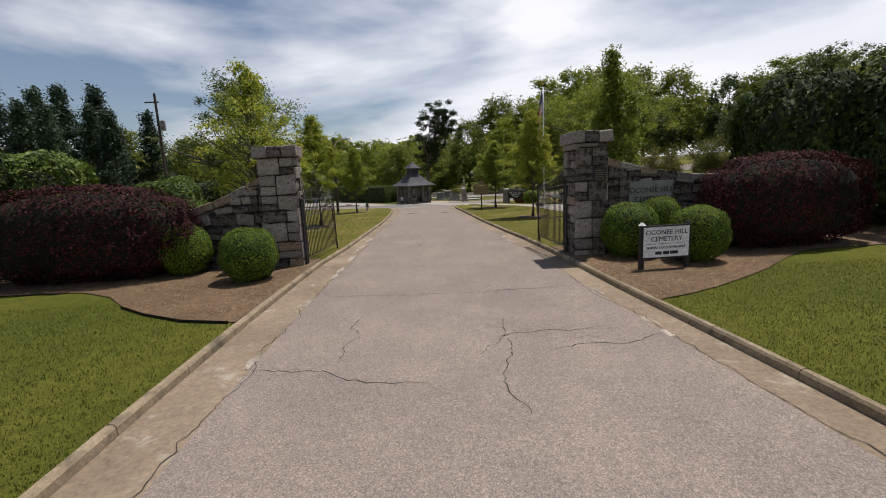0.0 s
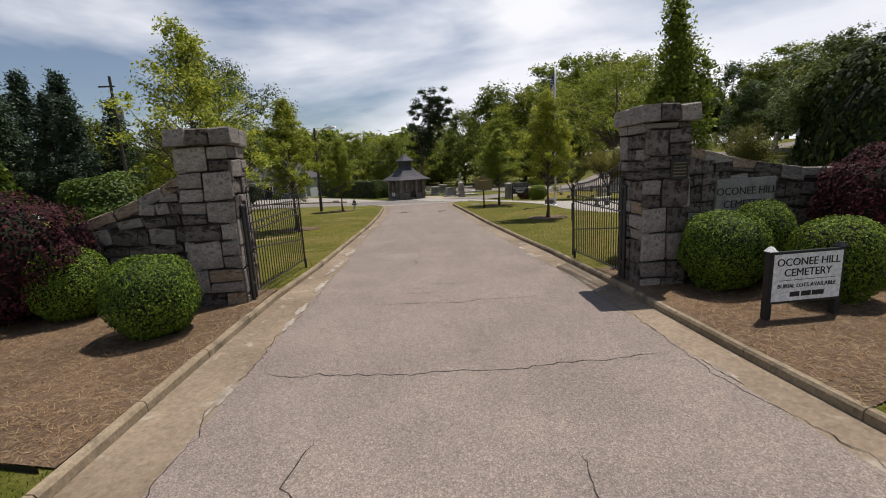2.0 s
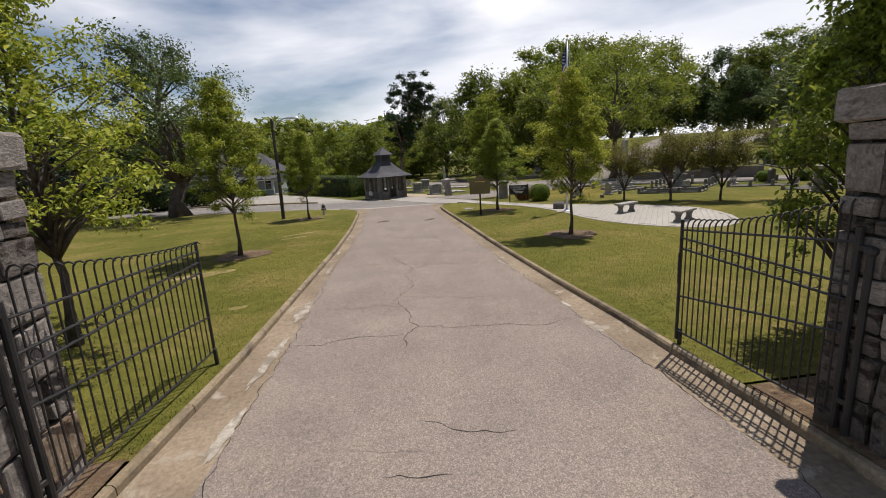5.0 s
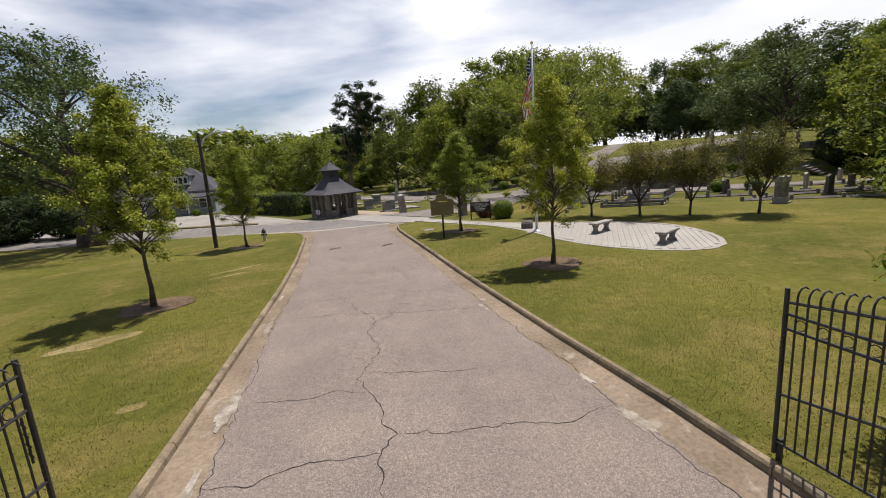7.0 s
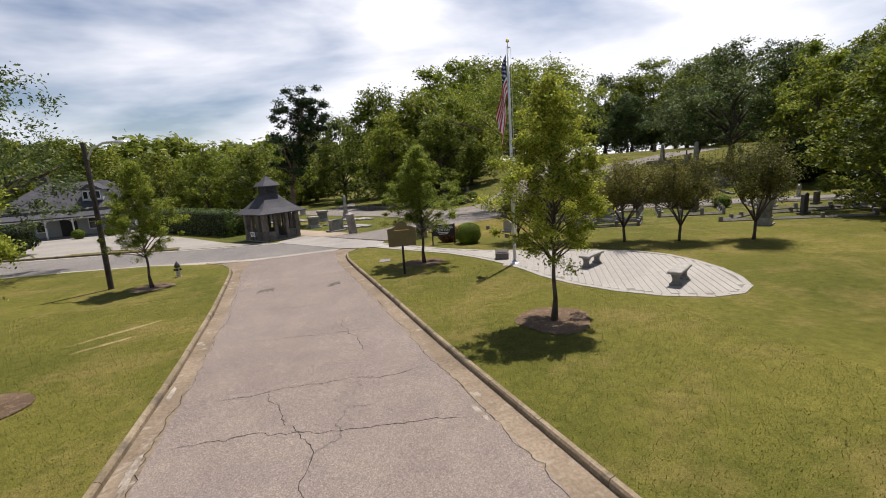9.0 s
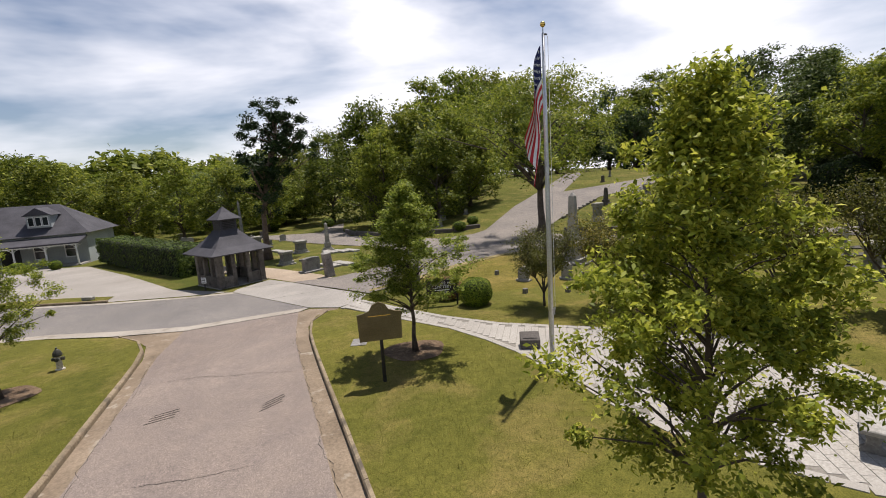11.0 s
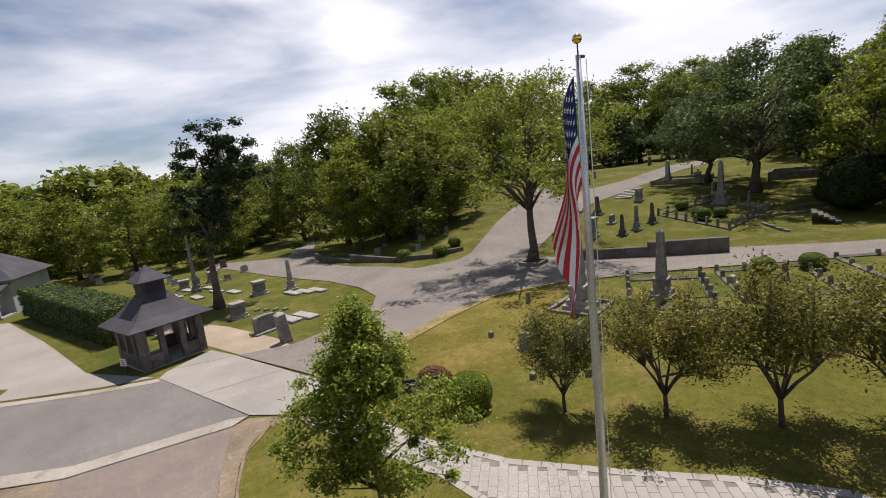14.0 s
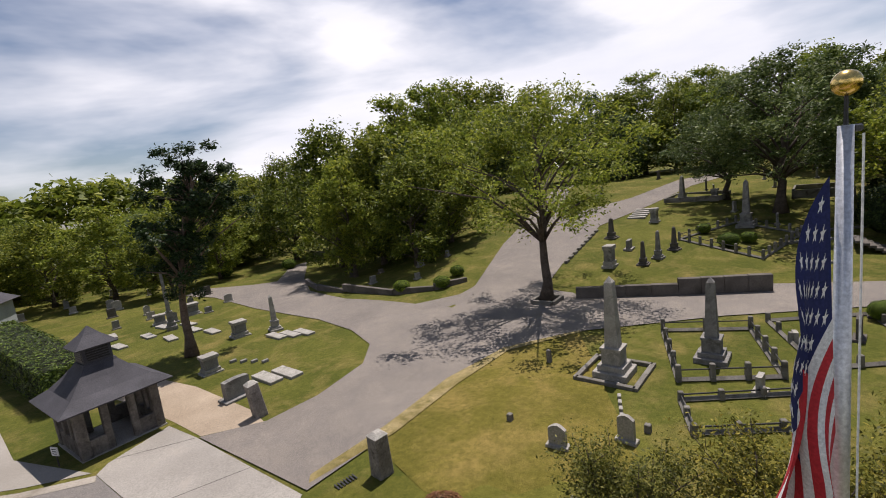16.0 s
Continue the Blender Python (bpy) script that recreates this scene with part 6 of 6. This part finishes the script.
ca, sa = math.cos(radians(PT)), math.sin(radians(PT))
cells = []
for r in range(-110, 110):
    for c in range(-70, 70):
        u, v = (c + 0.5 * (r % 2)) * PW, r * PD
        x, y = 11 + u * ca - v * sa, 31 + u * sa + v * ca
        if all(inside(PLAZA, x + dx * ca - dy * sa, y + dx * sa + dy * ca) for dx in (-0.15, 0.15) for dy in (-0.09, 0.09)):
            cells.append((x, y))
cells.sort(key=lambda p: (p[0] - 10.5) ** 2 + (p[1] - 29.5) ** 2)
base_v = np.array([v.co for v in paver_mesh.vertices])
base_f = [tuple(p.vertices) for p in paver_mesh.polygons]
rest_v, rest_f = [], []
for k, (x, y) in enumerate(cells):
    z = ground_z(x, y) + 0.121
    if k < 300:
        ob = new("paver", paver_mesh)
        ob.parent = plaza
        ob.matrix_local = pose(x, y, z, 0, 0, PT) @ Matrix.Diagonal((PW - 0.012, PD - 0.012, 0.05, 1))
    else:
        p = base_v * np.array([PW - 0.012, PD - 0.012, 0.05])
        q = np.stack([p[:, 0] * ca - p[:, 1] * sa + x, p[:, 0] * sa + p[:, 1] * ca + y, p[:, 2] + z], 1)
        o = len(rest_v) * len(base_v)
        rest_v.append(q)
        rest_f += [tuple(i + o for i in f) for f in base_f]
me = bpy.data.meshes.new("paver_rest")
me.from_pydata(np.concatenate(rest_v).tolist(), [], rest_f)
tagged(link_mesh("paver_rest", me, PAVER, plaza), kind="stuff")
holder = thing("plaza_edging", "pale border of pavers round the plaza", "edging", kind="structure")
for x, y, a in along(PLAZA + PLAZA[:1], 0.45):
    ob = new("edge_paver", paver_mesh)
    ob.parent = holder
    ob.matrix_local = pose(*on(x, y, 0.124), 0, 0, math.degrees(a)) @ Matrix.Diagonal((0.43, 0.2, 0.05, 1))


# ---- small things on the far lawns ----
structure("lot_grass", sheet([(-6.0, 50.6), (-9.4, 52.4), (-14, 54.2), (-13.5, 55.3), (-9, 53.7), (-5.9, 51.9)], 0.05), TURF, "narrow grass strip between lot and street", "lawn")
lb = thing("parking_block", "pale concrete block on a grass strip", "block", at=on(-7.1, 51.8, 0.05), turn=-25)
bm = bmesh.new()
add_box(bm, (0, 0, 0.1), (0.6, 0.3, 0.2), bevel=0.03)
part("block", bm, MARBLE, lb)
stp = thing("stone_steps", "weathered stone steps up the grassy bank", "steps", at=on(46.6, 44.6), turn=27)
for k in range(5):
    bm = bmesh.new()
    add_box(bm, (0, 0.34 * k, 0.09 + 0.17 * k), (2.4, 0.4, 0.18), bevel=0.02)
    part("step", bm, DARK_STONE, stp)
for x0, y0, x1, y1 in ((42.8, 47.6, 41.6, 45.2), (44.5, 49.5, 48.5, 47.2), (50.0, 49.0, 53.5, 46.6)):
    cb = thing("broken_coping", "fallen pale coping stones on the bank", "edging", at=(0, 0, 0))
    for i, (x, y, a) in enumerate(along([(x0, y0), (x1, y1)], 0.75)):
        bm = bmesh.new()
        add_box(bm, on(x, y, 0.08 + 0.02 * (i % 2)), (0.7, 0.22, 0.2), math.degrees(a) + 3 * (i % 3 - 1), 0.02)
        part("coping", bm, COPING, cb)
ed = thing("bed_edging", "black edging strip round the straw bed", "edging", kind="structure")
rim = [(-3.45, 7.82), (-4.4, 8.1), (-5.4, 8.7), (-6.3, 9.42)]
bm = bmesh.new()
for (xa, ya, _), (xb, yb, _) in zip(along(rim, 0.25), along(rim, 0.25)[1:]):
    q = [bm.verts.new(on(xa, ya, h)) for h in (0.10, 0.19)] + [bm.verts.new(on(xb, yb, h)) for h in (0.19, 0.10)]
    bm.faces.new(q)
bmesh.ops.solidify(bm, geom=bm.faces[:], thickness=0.02)
part("strip", bm, BLACK, ed)

# ---- wear on the ground ----
THIN_TURF = turf("thin_turf", (0.15, 0.125, 0.05), (0.22, 0.18, 0.085), (0.33, 0.265, 0.16), (0.42, 0.6))
for x0, y0, x1, y1, w in ((-4.9, 29.5, -2.9, 30.8, 0.10), (-4.6, 28.8, -3.3, 29.5, 0.08), (-6.4, 22.7, -4.7, 23.5, 0.3), (-3.6, 19.2, -3.2, 19.4, 0.14)):
    d = Vector((x1 - x0, y1 - y0)).normalized()
    n2 = Vector((-d.y, d.x))
    ring = []
    for k in range(24):
        a = k * math.tau / 24
        r = w * (1 + 0.45 * noise.noise((x0 + math.cos(a) * 2, y0 + math.sin(a) * 2, 3)))
        c = Vector(((x0 + x1) / 2, (y0 + y1) / 2)) + d * math.cos(a) * math.hypot(x1 - x0, y1 - y0) / 2 + n2 * math.sin(a) * r
        ring.append((c.x, c.y))
    structure("bare_patch", sheet(ring, 0.134, 0.8), THIN_TURF, "bare dry patch worn into the lawn", "ground")


def crack(points, width=0.012, seed=0):
    """A thin open crack that wanders along its way."""
    g = random.Random(seed)
    way = along(points, 0.09)
    bm = bmesh.new()
    prev = None
    off = 0.0
    for i, (x, y, a) in enumerate(way):
        off = off * 0.86 + g.gauss(0, 0.026)
        w = width * g.uniform(0.35, 1.2) * min(1, 0.3 + i / 6, 0.3 + (len(way) - 1 - i) / 6)
        nx2, ny2 = -math.sin(a), math.cos(a)
        pair = [bm.verts.new(on(x + nx2 * (off + s * w), y + ny2 * (off + s * w), 0.0335)) for s in (-1, 1)]
        if prev:
            bm.faces.new((prev[0], pair[0], pair[1], prev[1]))
        prev = pair
    bmesh.ops.recalc_face_normals(bm, faces=bm.faces)
    structure("road_crack", bm, MORTAR, "thin dark crack in the asphalt", "crack")


for k, pts in enumerate((
    [(-2.0, 9.7), (-0.7, 9.4), (0.5, 9.2), (2.0, 9.35), (3.5, 9.3)], [(-1.1, 8.1), (-1.25, 7.4), (-1.1, 7.0), (-1.3, 6.6), (-1.2, 5.9)],
    [(1.4, 7.5), (1.45, 7.0), (1.33, 6.56), (1.0, 6.05), (0.8, 5.8)], [(1.0, 6.5), (1.33, 6.56), (2.0, 6.75), (2.6, 6.65), (3.1, 6.7)], [(1.33, 6.5), (1.3, 6.0), (1.15, 5.6), (0.95, 5.0), (1.1, 4.2)],
    [(1.9, 5.95), (2.4, 6.1), (2.95, 5.94), (3.8, 6.1)], [(-2.44, 5.96), (-1.86, 5.8), (-1.39, 5.71), (-1.16, 5.41), (-0.73, 5.27), (0.1, 5.1)], [(2.2, 6.2), (2.45, 6.3), (2.8, 6.25)],
    [(-0.85, 12.44), (-0.03, 12.34), (0.78, 12.19), (1.69, 12.31), (2.66, 12.29)], [(0.3, 14.1), (0.7, 13.8), (1.4, 13.65)], [(-0.2, 13.2), (0.6, 13.1)],
    [(0.13, 24.4), (0.3, 23.2), (0.7, 22.0), (0.4, 21.2), (0.52, 20.1), (0.29, 19.3), (0.03, 19.05), (0.35, 18.3), (0.41, 17.7), (0.55, 17.2), (0.27, 16.8), (0.22, 16.0)],
    [(0.29, 19.3), (0.9, 19.0), (1.58, 18.6), (2.2, 18.6)], [(2.5, 18.6), (2.92, 18.75)], [(-1.53, 18.86), (-0.8, 18.6), (-0.12, 18.74), (0.35, 18.5)], [(0.55, 17.2), (1.2, 17.0), (2.1, 16.95), (2.8, 16.7), (3.44, 16.8)],
    [(-1.93, 17.0), (-1.3, 16.8), (-0.65, 16.95), (0.27, 16.85)], [(-1.25, 23.1), (0.0, 22.9), (1.09, 22.4), (2.2, 22.1), (3.25, 21.75)], [(-0.88, 24.4), (1.2, 24.2), (3.25, 23.8)],
    [(-0.57, 35.7), (1.38, 35.1), (3.2, 34.3)], [(0.0, 30.4), (1.4, 30.0), (2.1, 30.1)], [(-0.8, 27.6), (0.9, 27.2), (2.8, 26.8)], [(2.0, 28.2), (2.2, 25.4)],
)):
    crack(pts, 0.008, k)
for pts in ([(0.95, 48.85), (3.6, 48.55)], [(2.4, 44.7), (5.5, 45.0)]):
    for x0, y0, x1, y1 in ((*pts[0], *pts[1]),):
        bm = bmesh.new()
        d = Vector((x1 - x0, y1 - y0, 0)).normalized()
        n2 = Vector((-d.y, d.x, 0)) * 0.012
        for k in range(8):
            a0, a1 = Vector((x0, y0, 0)).lerp(Vector((x1, y1, 0)), k / 8), Vector((x0, y0, 0)).lerp(Vector((x1, y1, 0)), (k + 1) / 8)
            bm.faces.new([bm.verts.new(on(p.x, p.y, 0.039)) for p in (a0 - n2, a1 - n2, a1 + n2, a0 + n2)])
        structure("slab_joint", bm, MORTAR, "dark open joint between concrete slabs", "joint")
structure("sandy_margin", sheet([(7.1, 42.9), (10.2, 43.95), (13.8, 46.0), (17.4, 47.6), (21.6, 47.05), (21.6, 47.3), (17.4, 48.05), (13.6, 46.75), (10.0, 44.6), (7.2, 43.3)], 0.056), THIN_TURF, "sandy worn margin of the lane", "ground")
structure("slope_grass", sheet([(9.4, 43.75), (10.1, 44.0), (13.75, 46.1), (17.4, 47.68), (21.4, 47.1), (19.6, 44.2), (17.4, 41.0), (15.8, 38.4), (13.4, 37.4), (11.2, 38.6), (9.9, 40.6)], 0.024), SLOPE_TURF, "dry straw-coloured grass on the slope", "lawn")
# the ragged joint between asphalt and gutter, with pale worn concrete beside it
for k, side in enumerate((EDGE_L[1:], EDGE_R[1:])):
    crack(side, 0.006, 50 + k)
WORN = surface("worn_concrete", (0.30, 0.265, 0.215), (0.42, 0.38, 0.32), 2.0, 20, 0.92, 0.4, (0.2, 0.165, 0.125), 3.0, (0.45, 0.6))
for x, y, ln, w, turn in ((-2.06, 16.4, 1.7, 0.09, 84), (-2.1, 14.3, 1.1, 0.08, 84), (-2.15, 12.6, 0.7, 0.07, 84), (-2.2, 11.7, 0.6, 0.06, 84), (-2.38, 9.2, 0.8, 0.06, 86), (-2.5, 6.3, 0.6, 0.07, 88), (-1.9, 18.9, 1.2, 0.12, 86), (-1.75, 22.6, 0.9, 0.07, 87), (-1.7, 25.2, 0.7, 0.05, 87), (3.62, 16.4, 0.75, 0.10, 95), (3.78, 8.7, 0.6, 0.05, 92), (3.66, 17.6, 0.4, 0.05, 95), (3.4, 21.8, 0.7, 0.05, 95), (3.8, 6.2, 0.35, 0.06, 92)):
    ca2, sa2 = math.cos(radians(turn)), math.sin(radians(turn))
    ring = []
    for k in range(40):
        a = k * math.tau / 40
        rr = 1 + 0.6 * noise.noise((x * 3 + math.cos(a) * 2.2, y * 3 + math.sin(a) * 2.2, 5)) + 0.35 * noise.noise((x + math.cos(a) * 7, y + math.sin(a) * 7, 9))
        u, v = math.cos(a) * ln / 2 * rr, math.sin(a) * w * rr
        ring.append((x + u * ca2 - v * sa2, y + u * sa2 + v * ca2))
    structure("worn_patch", sheet(ring, 0.0345, 0.8), WORN, "pale worn concrete along the gutter's edge", "road")
# tar scuffs on the drive, the flagpole's footing and a plate set in the lawn
for x, y, turn in ((-0.04, 33.0, 8), (2.4, 32.4, 28)):
    for k in range(4):
        bm = bmesh.new()
        add_box(bm, on(x + 0.03 * k, y + 0.13 * k, 0.033), (0.62 - 0.09 * (k % 2), 0.03, 0.004), turn + 3 * (k % 2))
        structure("tar_scuff", bm, MORTAR, "dark tar scuff on the asphalt", "road mark")
bm = bmesh.new()
add_box(bm, on(9.5, 31.05, 0.128), (1.0, 0.9, 0.05), 56, 0.008)
structure("flagpole_footing", bm, SLAB, "square grey concrete footing round the flagpole", "footing")
gp = thing("ground_plate", "flat grey stone plate set in the lawn", "marker", at=on(5.14, 35.4, 0.13), turn=-20)
bm = bmesh.new()
add_box(bm, (0, 0, 0.012), (0.5, 0.62, 0.03), bevel=0.008)
part("plate", bm, GREY_STONE, gp)
# short blades along the kerbs and over the near lawns
gr2 = np.random.default_rng(88)


def blades(name, label, spots, h, mat):
    k = len(spots)
    a = gr2.uniform(0, math.tau, k)
    wv = np.stack([np.cos(a), np.sin(a), np.zeros(k)], 1) * gr2.uniform(0.004, 0.008, (k, 1))
    lean = np.stack([gr2.normal(size=k) * 0.35, gr2.normal(size=k) * 0.35, np.ones(k)], 1) * h * gr2.uniform(0.5, 1.2, (k, 1))
    v = np.stack([spots - wv, spots + wv, spots + wv * 0.4 + lean, spots - wv * 0.4 + lean], 1)
    tagged(link_mesh(name, quads(name, v), mat), label, "grass", kind="stuff")


BLADE = leaf("grass_blade", (0.085, 0.095, 0.02), (0.16, 0.16, 0.038), (0.27, 0.22, 0.085), 0.4, 0.8)
FRONT_BLADE = leaf("front_grass_blade", (0.06, 0.08, 0.013), (0.11, 0.13, 0.022), (0.18, 0.17, 0.045), 0.4, 0.8)
for name, label, poly, x0, x1, y0, y1, n, h, mat in (
    ("front_grass", "short green grass blades of the front lawn", front_left, -11, -3.2, 3, 9.8, 30000, 0.035, FRONT_BLADE),
    ("front_grass", "short green grass blades of the front lawn", front_right, 4.4, 12, 3, 9.6, 30000, 0.035, FRONT_BLADE),
    ("lawn_grass", "short grass blades beside the drive", lawn_left, -8, -1.5, 14, 34, 34000, 0.026, BLADE),
    ("lawn_grass", "short grass blades beside the drive", lawn_right, 3.7, 10, 14, 36, 34000, 0.026, BLADE),
):
    sp = []
    xs, ys = gr2.uniform(x0, x1, n), y0 + (y1 - y0) * gr2.uniform(0, 1, n) ** 1.4
    for x, y in zip(xs, ys):
        if inside(poly, x, y) and not any(inside(p, x, y) for p in (PLAZA, BED_L, BED_R)):
            sp.append(on(x, y, 0.128))
    blades(name, label, np.array(sp), h, mat)


# loose pine needles on the two beds
STRAW = leaf("straw_needle", (0.10, 0.06, 0.034), (0.21, 0.14, 0.083), (0.34, 0.25, 0.16), 0.1, 0.9)
for bed, x0, x1, y0, n in ((BED_L, -9.5, -3.1, 7.9, 18000), (BED_R, 4.4, 10.8, 7.5, 18000)):
    xs, ys = gr2.uniform(x0, x1, n), gr2.uniform(y0, 12.8, n)
    ok = np.array([inside(bed, float(x), float(y)) for x, y in zip(xs, ys)])
    xs, ys = xs[ok], ys[ok]
    sp = np.array([on(float(x), float(y), 0.165) for x, y in zip(xs, ys)])
    a = gr2.uniform(0, math.tau, len(sp))
    ln = gr2.uniform(0.03, 0.07, (len(sp), 1))
    d3 = np.stack([np.cos(a), np.sin(a), gr2.normal(size=len(sp)) * 0.25], 1) * ln
    w3 = np.stack([-np.sin(a), np.cos(a), np.zeros(len(sp))], 1) * 0.003
    tagged(link_mesh("pine_straw", quads("pine_straw", np.stack([sp - d3 - w3, sp + d3 - w3, sp + d3 + w3, sp - d3 + w3], 1)), STRAW), "loose brown pine straw over the bed", "mulch", kind="stuff")
